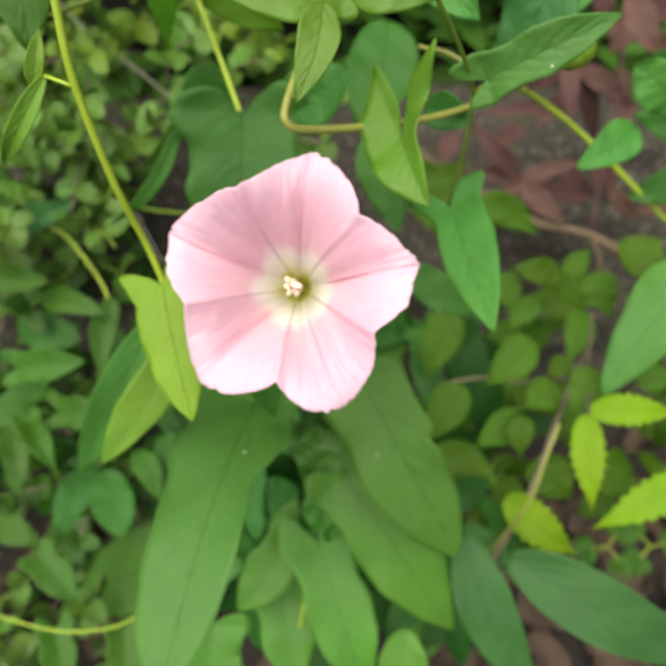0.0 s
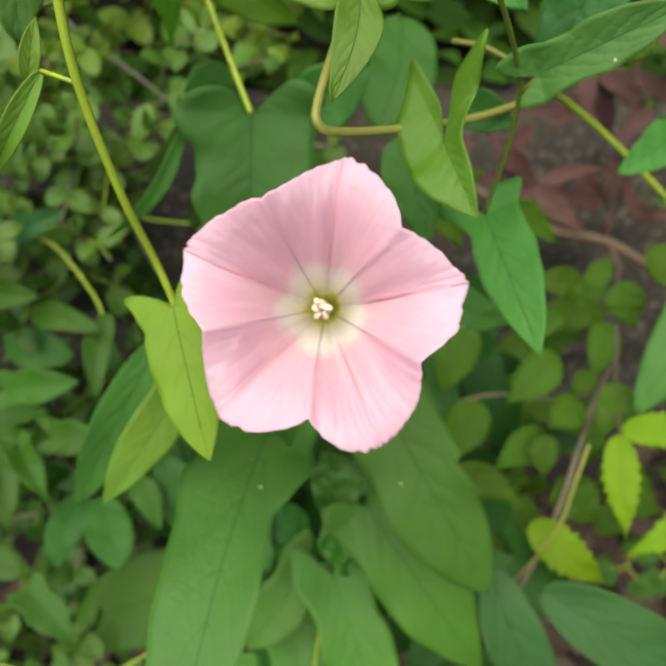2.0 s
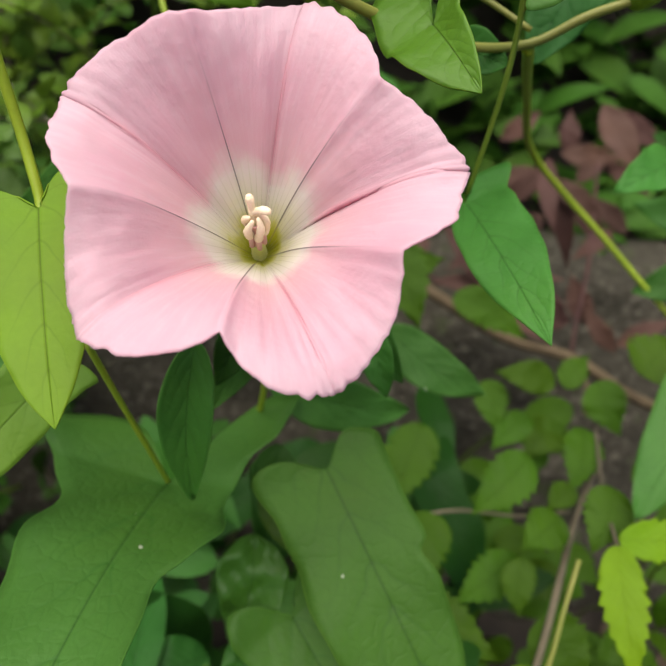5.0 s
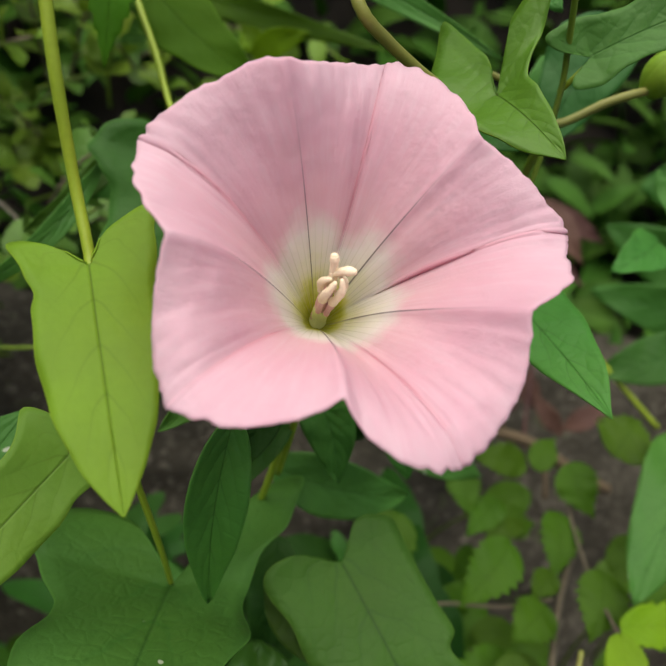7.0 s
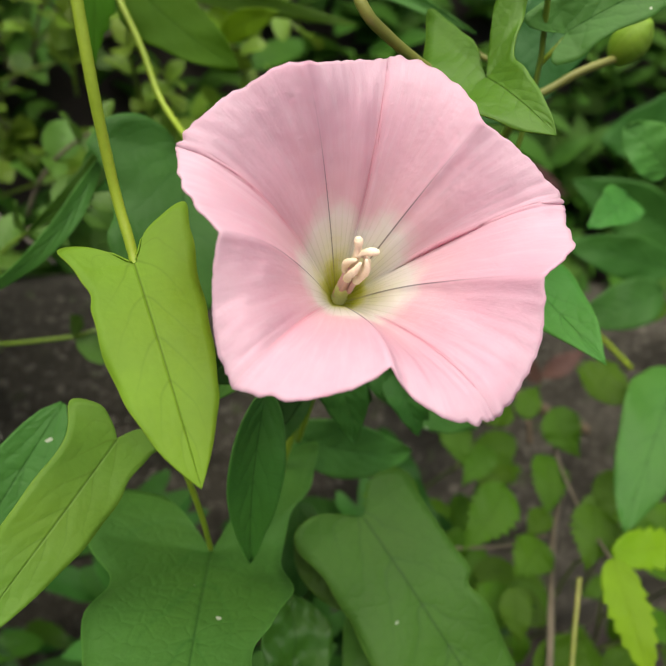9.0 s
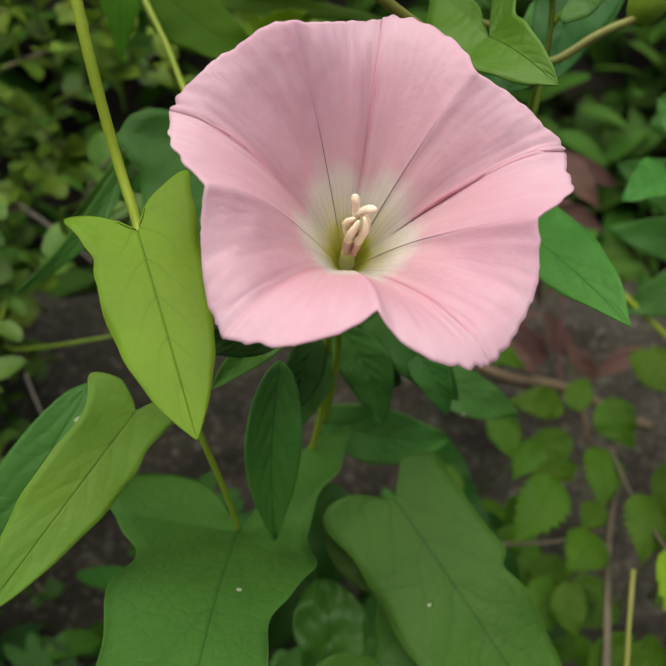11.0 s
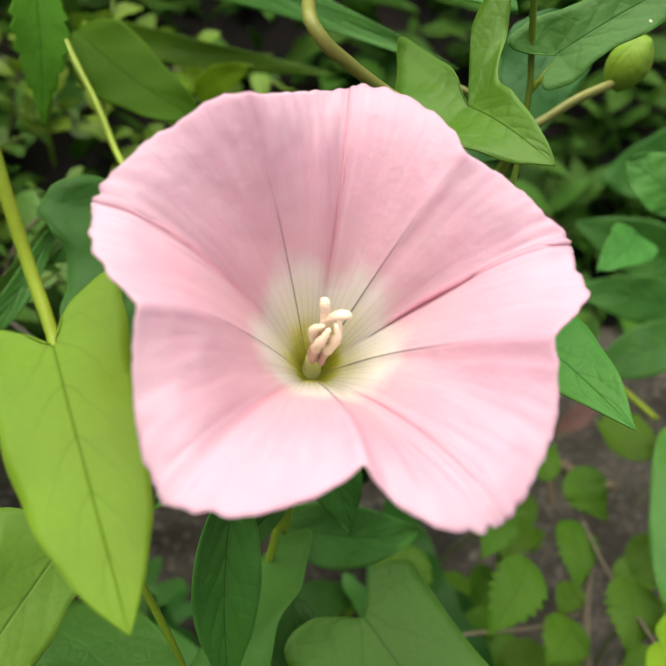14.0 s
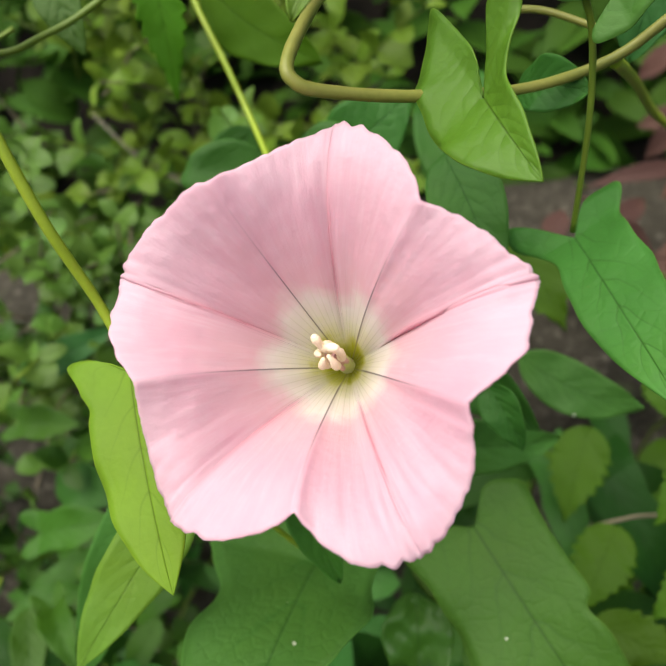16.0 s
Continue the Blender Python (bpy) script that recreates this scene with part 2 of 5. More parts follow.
def petal_material():
    """Pink trumpet: white-yellow throat, deeper bands along the petal middles, fine dark lines to the notches."""
    m, n, k = nodes_of("pink_petal")
    uv = n.new("ShaderNodeUVMap").outputs[0]
    sep = n.new("ShaderNodeSeparateXYZ")
    k.new(uv, sep.inputs[0])
    u, v = sep.outputs[0], sep.outputs[1]
    base = ramp(n, [(0.0, (0.34, 0.34, 0.012)), (0.07, (0.52, 0.52, 0.03)), (0.11, (0.68, 0.67, 0.20)), (0.145, (0.79, 0.77, 0.50)), (0.20, (0.83, 0.79, 0.67)),
                    (0.28, (0.85, 0.78, 0.73)), (0.38, (0.83, 0.54, 0.595)), (0.65, (0.82, 0.513, 0.605)), (1.0, (0.83, 0.585, 0.68))])
    # pale colour reaches further out beside the notch lines
    notchy = math_node(n, k, "ABSOLUTE", math_node(n, k, "SUBTRACT", math_node(n, k, "FRACT", u), 0.5))
    reach = math_node(n, k, "MULTIPLY", math_node(n, k, "SUBTRACT", notchy, 0.25), 0.34)
    wob = math_node(n, k, "MULTIPLY", math_node(n, k, "SUBTRACT", noise_node(n, k, 260.0, 4.0), 0.5), 0.16)
    k.new(math_node(n, k, "ADD", v, math_node(n, k, "ADD", wob, math_node(n, k, "MULTIPLY", reach, math_node(n, k, "MULTIPLY", v, 3.0, clamp=True)))), base.inputs[0])
    # streaks that run from the throat outwards
    comb = n.new("ShaderNodeCombineXYZ")
    k.new(math_node(n, k, "ADD", math_node(n, k, "MULTIPLY", u, 210.0), math_node(n, k, "MULTIPLY", noise_node(n, k, 300.0, 2.0), 2.2)), comb.inputs[0])
    k.new(math_node(n, k, "MULTIPLY", v, 9.0), comb.inputs[1])
    streak = noise_node(n, k, 1.0, 4.0, comb.outputs[0], 0.65)
    comb2 = n.new("ShaderNodeCombineXYZ")
    k.new(math_node(n, k, "ADD", math_node(n, k, "MULTIPLY", u, 34.0), math_node(n, k, "MULTIPLY", noise_node(n, k, 120.0, 2.0), 1.6)), comb2.inputs[0])
    k.new(math_node(n, k, "MULTIPLY", v, 4.0), comb2.inputs[1])
    streak2 = noise_node(n, k, 1.0, 3.0, comb2.outputs[0], 0.6)
    inside = math_node(n, k, "MULTIPLY", math_node(n, k, "SUBTRACT", v, 0.3, clamp=True), 3.0, clamp=True)
    col = mix_color(n, k, math_node(n, k, "MULTIPLY", math_node(n, k, "MULTIPLY", math_node(n, k, "SUBTRACT", streak, 0.42, clamp=True), 0.7), math_node(n, k, "MULTIPLY", inside, noise_node(n, k, 140.0, 2.0))), base.outputs[0], (0.70, 0.38, 0.45))
    col = mix_color(n, k, math_node(n, k, "MULTIPLY", math_node(n, k, "SUBTRACT", streak2, 0.45, clamp=True), math_node(n, k, "MULTIPLY", noise_node(n, k, 210.0, 4.0), 1.7), clamp=True), col, (0.90, 0.75, 0.81))
    blot = math_node(n, k, "MULTIPLY", math_node(n, k, "SUBTRACT", noise_node(n, k, 95.0, 4.0), 0.48, clamp=True), math_node(n, k, "MULTIPLY", inside, 2.2), clamp=True)
    col = mix_color(n, k, blot, col, (0.79, 0.46, 0.57))
    # u runs 0..5 round the flower, whole numbers on the petal middles
    near = math_node(n, k, "ABSOLUTE", math_node(n, k, "SUBTRACT", math_node(n, k, "FRACT", math_node(n, k, "ADD", u, 0.5)), 0.5))
    band = math_node(n, k, "SUBTRACT", 1.0, math_node(n, k, "MULTIPLY", near, math_node(n, k, "ADD", 3.5, math_node(n, k, "MULTIPLY", v, 12.0))), clamp=True)
    fade = ramp(n, [(0.25, (0, 0, 0)), (0.42, (1, 1, 1)), (0.65, (0.6, 0.6, 0.6)), (1.0, (0.12, 0.12, 0.12))])
    k.new(v, fade.inputs[0])
    col = mix_color(n, k, math_node(n, k, "MULTIPLY", math_node(n, k, "MULTIPLY", band, fade.outputs[0]), 0.9), col, (0.78, 0.37, 0.45))
    # shading of the fold along each petal's middle, coloured as a dark pink line
    cthick = math_node(n, k, "DIVIDE", 0.007, math_node(n, k, "ADD", v, 0.05))
    fold_shade = math_node(n, k, "SUBTRACT", 1.0, math_node(n, k, "DIVIDE", near, cthick), clamp=True)
    cfade = ramp(n, [(0.26, (0, 0, 0)), (0.42, (0.5, 0.5, 0.5)), (0.85, (0.42, 0.42, 0.42)), (1.0, (0.12, 0.12, 0.12))])
    k.new(v, cfade.inputs[0])
    col = mix_color(n, k, math_node(n, k, "MULTIPLY", fold_shade, cfade.outputs[0]), col, (0.66, 0.30, 0.37))
    notch = math_node(n, k, "ABSOLUTE", math_node(n, k, "SUBTRACT", math_node(n, k, "FRACT", u), 0.5))
    thick = math_node(n, k, "DIVIDE", 0.003, math_node(n, k, "ADD", v, 0.05))
    line = math_node(n, k, "SUBTRACT", 1.0, math_node(n, k, "DIVIDE", notch, thick), clamp=True)
    lfade = ramp(n, [(0.12, (0.3, 0.3, 0.3)), (0.2, (1, 1, 1)), (0.48, (0.85, 0.85, 0.85)), (0.68, (0.18, 0.18, 0.18)), (0.95, (0, 0, 0))])
    k.new(v, lfade.inputs[0])
    col = mix_color(n, k, math_node(n, k, "MULTIPLY", line, lfade.outputs[0]), col, (0.12, 0.085, 0.10))
    # a pair of fine brown lines beside each petal's middle
    pair = math_node(n, k, "ABSOLUTE", math_node(n, k, "SUBTRACT", near, math_node(n, k, "SUBTRACT", 0.11, math_node(n, k, "MULTIPLY", v, 0.10))))
    pline = math_node(n, k, "SUBTRACT", 1.0, math_node(n, k, "DIVIDE", pair, math_node(n, k, "DIVIDE", 0.0022, math_node(n, k, "ADD", v, 0.05))), clamp=True)
    pfade = ramp(n, [(0.14, (0, 0, 0)), (0.22, (0.55, 0.55, 0.55)), (0.42, (0.4, 0.4, 0.4)), (0.62, (0, 0, 0))])
    k.new(v, pfade.inputs[0])
    col = mix_color(n, k, math_node(n, k, "MULTIPLY", pline, pfade.outputs[0]), col, (0.36, 0.22, 0.24))
    # thin green-grey lines in the throat
    fr = math_node(n, k, "ABSOLUTE", math_node(n, k, "SUBTRACT", math_node(n, k, "FRACT", math_node(n, k, "MULTIPLY", u, 13.0)), 0.5))
    hair = math_node(n, k, "SUBTRACT", 1.0, math_node(n, k, "MULTIPLY", fr, 8.0), clamp=True)
    hfade = ramp(n, [(0.09, (0.0, 0.0, 0.0)), (0.15, (0.9, 0.9, 0.9)), (0.26, (0.45, 0.45, 0.45)), (0.42, (0, 0, 0))])
    k.new(v, hfade.inputs[0])
    col = mix_color(n, k, math_node(n, k, "MULTIPLY", hair, math_node(n, k, "MULTIPLY", hfade.outputs[0], streak)), col, (0.42, 0.40, 0.22))
    h = math_node(n, k, "ADD", math_node(n, k, "MULTIPLY", streak, 0.22), math_node(n, k, "ADD", math_node(n, k, "MULTIPLY", streak2, 0.3), math_node(n, k, "MULTIPLY", noise_node(n, k, 300.0, 5.0), 1.3)))
    finish(n, k, col, 0.6, h, 0.4, 0.0010, 0.2, 0.5)
    return m


petal_mat = petal_material()
anther_mat = plain_material("cream_anther", (0.84, 0.68, 0.46), (0.90, 0.80, 0.60), 300.0, 0.7, vary=0.08)
style_mat = plain_material("pink_filament", (0.70, 0.36, 0.38), (0.78, 0.5, 0.46), 300.0, 0.55, vary=0.08)
filament_mat = plain_material("yellow_filament", (0.70, 0.70, 0.24), (0.82, 0.80, 0.42), 300.0, 0.55, vary=0.08)
bud_mat = leaf_material("bud_green", (0.25, 0.40, 0.035), (0.31, 0.45, 0.07), 0.45, 5.0, 0.3, 0.25, pucker=0.6)


# ---- helpers for building ----


def thing(name, at, label, category, group="", kind=""):
    e = new(name)
    e.empty_display_size = 0.01
    e.location = at
    return tagged(e, label, category, group, kind)


def hang(ob, parent):
    """Make ob, whose mesh is in world places, a part of parent."""
    ob.parent = parent
    m = parent.matrix_basis
    up = parent.parent
    while up is not None:
        m = up.matrix_basis @ parent.matrix_parent_inverse @ m
        parent, up = up, up.parent
    ob.matrix_parent_inverse = m.inverted()
    return ob


def mesh_from(name, verts, faces, mat, uvs=None, smooth=True, corner_uvs=None):
    me = bpy.data.meshes.new(name)
    me.from_pydata([tuple(v) for v in verts], [], faces)
    if uvs is not None:
        layer = me.uv_layers.new(name="UVMap")
        for lp in me.loops:
            layer.data[lp.index].uv = uvs[lp.vertex_index]
    if corner_uvs is not None:
        layer = me.uv_layers.new(name="UVMap")
        for lp, q in zip(me.loops, corner_uvs):
            layer.data[lp.index].uv = q
    if smooth:
        me.polygons.foreach_set("use_smooth", [True] * len(me.polygons))
    me.materials.append(mat)
    return me


def outline(kind, v):
    """Half width of a leaf, 0..1, at v of its length."""
    if kind in ("ovate", "crinkle"):
        w = 0.95 * max(0.0, 1 - v) ** 0.76 * (1 + 0.92 * v)
        w *= min(1.0, v / 0.22 + 0.02) ** 0.6
        return w * (1 - 0.1 * math.exp(-((v - 0.16) / 0.07) ** 2)) * (1 + 0.025 * math.sin(19 * v))
    if kind == "lance":
        return math.sin(math.pi * min(1.0, v ** 0.72 * 0.985 + 0.015)) ** 0.8
    if kind == "oval":
        return math.sin(math.pi * min(1.0, v ** 0.9 * 0.985 + 0.012)) ** 0.6
    s = math.sin(math.pi * min(1.0, v ** 0.72 * 0.985 + 0.012)) ** (0.7 if v < 0.4 else 0.95)
    if kind == "maple":
        s = math.sin(math.pi * min(1.0, v ** 0.8 * 0.985 + 0.012)) ** 1.15
        return s * (1.0 + 0.22 * min(1.0, v / 0.2) * (0.5 - (v * 11.0) % 1.0))
    if v > 0.4:
        s = ((1 - v) / 0.6) ** 1.05 * (1.0 + 0.25 * math.sin(math.pi * (v - 0.4) / 0.6))
    return s * (1.0 + 0.30 * min(1.0, max(0.0, v - 0.15) / 0.2) * ((v * 9.0) % 1.0 - 0.5))


def leaf_mesh(name, base, tip, normal, width, kind, mat, bend=0.06, fold=0.1, nu=7, nv=18, seed=0, wavy=1.0):
    """One simple blade."""
    base, tip, normal = Vector(base), Vector(tip), Vector(normal).normalized()
    length = (tip - base).length
    along = (tip - base) / length
    across = along.cross(normal).normalized()
    normal = across.cross(along).normalized()
    r = random.Random(seed)
    ph, lean = r.uniform(0, 6), r.uniform(-0.07, 0.07)
    verts, uvs = [], []
    if kind in ("serrate", "maple"):
        nv = max(nv, 54)
    if kind == "hastate":
        kind = "ovate"
    for j in range(nv + 1):
        v = j / nv
        w = outline(kind, v) * width / 2
        for i in range(-nu, nu + 1):
            s = i / nu
            x = s * w + lean * length * math.sin(math.pi * v)
            y = v * length
            z = bend * length * math.sin(math.pi * v) * 1.0
            z += fold * w * abs(s) ** 1.3
            z += wavy * 0.045 * width * (math.sin(9 * v + ph + (1.5 if i > 0 else 0)) * abs(s) ** 1.5)
            z += 0.02 * width * math.sin(21 * v + 3 * s + ph) * abs(s)
            if kind == "crinkle":
                z += 0.06 * width * (math.sin(15 * v + 5 * abs(s) + ph) * (1 - s * s) + math.sin(19 * v - 3 * s) * abs(s))
            q = base + across * x + along * y + normal * z
            verts.append(q)
            uvs.append((0.5 + s / 2, v))
    m = 2 * nu + 1
    faces = [(j * m + i, j * m + i + 1, (j + 1) * m + i + 1, (j + 1) * m + i) for j in range(nv) for i in range(m - 1)]
    return mesh_from(name, verts, faces, mat, uvs)


def margin_path(points, tip=(1.0, 0.0), per=6):
    """Smooth half margin from the stalk round the lobe to the tip, in leaf lengths along and across."""
    return smooth_path([(0.0, 0.0, 0.0)] + [(a, b, 0.0) for a, b in points] + [(*tip, 0.0)], per)


def blade_mesh(name, base, tip, normal, sides, mat, arch=0.05, fold=(0.1, 0.1), lobe=0.0, seed=0, ns=6, wavy=1.0):
    """Arrow-shaped blade. sides: the two half margins; arch lifts its middle, fold each half, lobe the part behind the stalk."""
    base, tip, normal = Vector(base), Vector(tip), Vector(normal).normalized()
    length = (tip - base).length
    along = (tip - base) / length
    across = along.cross(normal).normalized()
    normal = across.cross(along).normalized()
    ph = random.Random(seed).uniform(0, 6)
    verts, uvs, faces = [], [], []
    edges = [margin_path(points) for points in sides]
    count = max(len(e) for e in edges)
    even, ribs = [], []
    for path in edges:
        row, rib, far = [], [], 0.0
        for j in range(count):
            q = j / (count - 1) * (len(path) - 1)
            k = min(int(q), len(path) - 2)
            e = Vector(path[k]).lerp(Vector(path[k + 1]), q - k)
            far = max(far, 0.0005 * j, min(1.0, e.x * (0.86 + 0.14 * e.x)))
            row.append(e)
            rib.append(far)
        even.append(row)
        ribs.append(rib)
    # both halves share the points of the midrib
    spine = [sum(f) / 2 for f in zip(*ribs)]
    for side, edge in enumerate(even):
        first = len(verts)
        for j, e in enumerate(edge):
            far = spine[j]
            for i in range(ns + 1):
                f = i / ns
                a = far * (1 - f) + e.x * f
                b = e.y * f * (1 + 0.014 * math.sin(0.8 * j + ph) * f)
                z = 4 * arch * a * (1 - a) if a > 0 else -lobe * a
                z += fold[side] * (math.sqrt(b * b + 0.0002) - 0.014)
                z += wavy * abs(b) * f * (0.10 * math.sin(8 * a + ph + 2 * side) + 0.05 * math.sin(19 * a + 2 * ph))
                verts.append(base + (along * a + across * b + normal * z) * length)
                uvs.append((0.5 + (f if side == 0 else -f) / 2, a))
        w = ns + 1
        for j in range(len(edge) - 1):
            for i in range(ns):
                q = (first + j * w + i, first + j * w + i + 1, first + (j + 1) * w + i + 1, first + (j + 1) * w + i)
                faces.append(q if side == 0 else q[::-1])
    me = mesh_from(name, verts, faces, mat, uvs)
    bm = bmesh.new()
    bm.from_mesh(me)
    bmesh.ops.remove_doubles(bm, verts=bm.verts, dist=length * 0.0002)
    bm.to_mesh(me)
    bm.free()
    return me


def blade(plant, base, tip, normal, sides, mat, arch=0.05, fold=(0.1, 0.1), lobe=0.0, label=""):
    leaf_count[0] += 1
    ob = hang(new("leaf", blade_mesh("leaf", base, tip, normal, sides, mat, arch, fold, lobe, leaf_count[0])), plant)
    sol = ob.modifiers.new("thickness", "SOLIDIFY")
    sol.thickness, sol.offset = 0.00022, -1
    return tagged(ob, label) if label else ob


def arrow_margin(r, w, lobes):
    """Half margin of an arrow-shaped leaf, w its half width in lengths."""
    back, out = 0.20 * lobes * r.uniform(0.7, 1.25), w * r.uniform(0.92, 1.08)
    return [(-0.35 * back, 0.2 * out), (-0.9 * back, 0.52 * out), (-back, 0.9 * out), (-0.25 * back, out * (0.95 + 0.12 * lobes)),
            (0.10, 0.92 * out), (0.22, 0.86 * out), (0.40, 0.97 * out), (0.60, 0.84 * out), (0.80, 0.5 * out), (0.93, 0.2 * out)]


leaf_count = [0]


def leaf(plant, base, tip, normal, width, kind, mat, lobes=0, bend=0.06, fold=0.1, label=""):
    leaf_count[0] += 1
    if kind == "hastate" and lobes:
        r = random.Random(leaf_count[0])
        w = width / 2 / (Vector(tip) - Vector(base)).length
        half = [arrow_margin(r, w, lobes), [(a, -b) for a, b in arrow_margin(r, w, lobes)]]
        me = blade_mesh("leaf", base, tip, normal, half, mat, bend, (2 * fold, 2 * fold), 0.1, leaf_count[0])
    else:
        me = leaf_mesh("leaf", base, tip, normal, width, kind, mat, bend, fold, 8, 26, leaf_count[0])
    ob = hang(new("leaf", me), plant)
    sol = ob.modifiers.new("thickness", "SOLIDIFY")
    sol.thickness, sol.offset = 0.00022, -1
    return tagged(ob, label) if label else ob


def smooth_path(points, per=6):
    p = [Vector(q) for q in points]
    if len(p) < 3:
        return p
    out = []
    for a in range(len(p) - 1):
        p0, p1, p2, p3 = p[max(a - 1, 0)], p[a], p[a + 1], p[min(a + 2, len(p) - 1)]
        for j in range(per):
            t = j / per
            out.append(0.5 * (2 * p1 + (p2 - p0) * t + (2 * p0 - 5 * p1 + 4 * p2 - p3) * t * t + (3 * p1 - p0 - 3 * p2 + p3) * t ** 3))
    return out + [p[-1]]


def tube_mesh(name, points, r0, r1, mat, sides=8, per=6, lumps=0.02, rounded=False):
    path = smooth_path(points, per)
    verts, faces, side = [], [], None
    for i, q in enumerate(path):
        d = (path[min(i + 1, len(path) - 1)] - path[max(i - 1, 0)]).normalized()
        if side is None:
            side = d.cross(Vector((0.3, 0.9, 0.2))).normalized()
        side = (side - d * side.dot(d)).normalized()
        up = d.cross(side)
        f = i / max(1, len(path) - 1)
        r = (r0 + (r1 - r0) * f) * (1 + lumps * math.sin(2.3 * i) + lumps * math.sin(0.7 * i + 1))
        if rounded:
            r *= math.sqrt(max(0.02, 1 - (1.02 * f) ** 8))
        for s in range(sides):
            a = 2 * math.pi * s / sides
            verts.append(q + side * r * math.cos(a) + up * r * math.sin(a))
    for i in range(len(path) - 1):
        for s in range(sides):
            faces.append((i * sides + s, i * sides + (s + 1) % sides, (i + 1) * sides + (s + 1) % sides, (i + 1) * sides + s))
    faces.append(tuple(range(sides))[::-1])
    faces.append(tuple(range(len(verts) - sides, len(verts))))
    return mesh_from(name, verts, faces, mat)


def stem(plant, mat, radius, *points, name="stem"):
    return hang(new(name, tube_mesh(name, points, radius, radius * 0.9, mat)), plant)


# ---- ground, stone ----
def ground_height(x, y):
    """Level litter-strewn soil in front, a planted bank that rises behind the stone."""
    h = 0.0
    if y > 0.30:
        t = min(1.0, (y - 0.30) / 0.55)
        h = 0.75 * t * t * (3 - 2 * t)
    return h


def build_ground():
    xs = sorted({round(v, 3) for v in [*np.linspace(-0.5, 0.5, 61), -60, -20, -6, -2, -1, -0.7, 0.7, 1, 2, 6, 20, 60]})
    ys = sorted({round(v, 3) for v in [*np.linspace(-0.3, 0.95, 76), -60, -20, -6, -2, -1, -0.5, 1.3, 2, 6, 20, 60]})
    verts = []
    for y in ys:
        for x in xs:
            near = abs(x) < 0.6 and -0.4 < y < 1
            z = ground_height(x, y) + (0.006 * noise.fractal(Vector((x * 22, y * 22, 0)), 0.9, 2.0, 4) if near else 0)
            verts.append((x, y, z))
    w = len(xs)
    faces = [(j * w + i, j * w + i + 1, (j + 1) * w + i + 1, (j + 1) * w + i) for j in range(len(ys) - 1) for i in range(w - 1)]
    tagged(new("ground", mesh_from("ground", verts, faces, soil_mat)), "dark brown soil strewn with dead leaves", "ground", kind="structure")


build_ground()


def build_stone():
    """A rough weathered block of aggregate, its face leaning back."""
    nx, ny = 90, 60
    verts = []
    for j in range(ny + 1):
        v = j / ny
        for i in range(nx + 1):
            x = -0.42 + 0.84 * i / nx
            if v < 0.7:
                f = v / 0.7
                y, z = 0.215 + 0.10 * f ** 1.2, -0.03 + 0.19 * f
            else:
                f = (v - 0.7) / 0.3
                y, z = 0.315 + 0.12 * f, 0.16 + 0.02 * math.sin(f * 1.5) - 0.05 * f * f
            q = Vector((x * 14, v * 5, 3.1))
            d = 0.012 * noise.fractal(q, 0.9, 2.0, 3) + 0.0022 * noise.fractal(q * 7, 0.8, 2.0, 3)
            y += 0.02 * math.sin(5 * x + 0.6)
            verts.append((x, y - d, z + 0.6 * d))
    w = nx + 1
    faces = [(j * w + i, j * w + i + 1, (j + 1) * w + i + 1, (j + 1) * w + i) for j in range(ny) for i in range(nx)]
    base = len(verts)
    for i in range(nx + 1):
        x = -0.42 + 0.84 * i / nx
        verts.append((x, 0.46, -0.05))
        verts.append((x, 0.20, -0.05))
    for i in range(nx):
        top = ny * w + i
        faces.append((top, top + 1, base + 2 * i + 2, base + 2 * i))
        faces.append((i + 1, i, base + 2 * i + 1, base + 2 * i + 3))
        faces.append((base + 2 * i, base + 2 * i + 2, base + 2 * i + 3, base + 2 * i + 1))
    tagged(new("stone_block", mesh_from("stone_block", verts, faces, stone_mat)), "weathered grey aggregate stone behind the plants", "stone")


build_stone()


def build_flat_stone():
    """A flat stone half sunk in the soil at the edge of the bed."""
    n_ring, n_out = 48, 14
    verts, faces = [(-0.205, 0.085, 0.016)], []
    for j in range(1, n_out + 1):
        f = j / n_out
        for i in range(n_ring):
            a = 2 * math.pi * i / n_ring
            r = f * (1 + 0.12 * math.sin(3 * a + 1) + 0.06 * math.sin(7 * a))
            x, y = 0.062 * r * math.cos(a), 0.036 * r * math.sin(a)
            z = 0.016 * (1 - f ** 5) - 0.012 * f ** 6 + 0.003 * noise.fractal(Vector((x * 60, y * 60, 1.7)), 0.8, 2.0, 4)
            verts.append((-0.205 + x, 0.085 + y, z))
    for i in range(n_ring):
        faces.append((0, 1 + i, 1 + (i + 1) % n_ring))
    for j in range(n_out - 1):
        for i in range(n_ring):
            q, e = 1 + j * n_ring, (i + 1) % n_ring
            faces.append((q + i, q + n_ring + i, q + n_ring + e, q + e))
    faces.append(tuple(len(verts) - 1 - i for i in range(n_ring)))
    tagged(new("flat_stone", mesh_from("flat_stone", verts, faces, stone_mat)), "flat grey weathered stone sunk in the soil", "stone")


build_flat_stone()

# ---- the flower ----
C = Vector((-0.0098, 0.0951, 0.3082))
AXIS = Vector((-0.069, -0.656, 0.7515)).normalized()
FX = Vector((0.9946, -0.1042, 0.0)).normalized()
FY = AXIS.cross(FX).normalized()
DEPTH = 0.0266


def flower_place(a, r, h):
    return C + (FX * math.cos(a) + FY * math.sin(a)) * r + AXIS * h


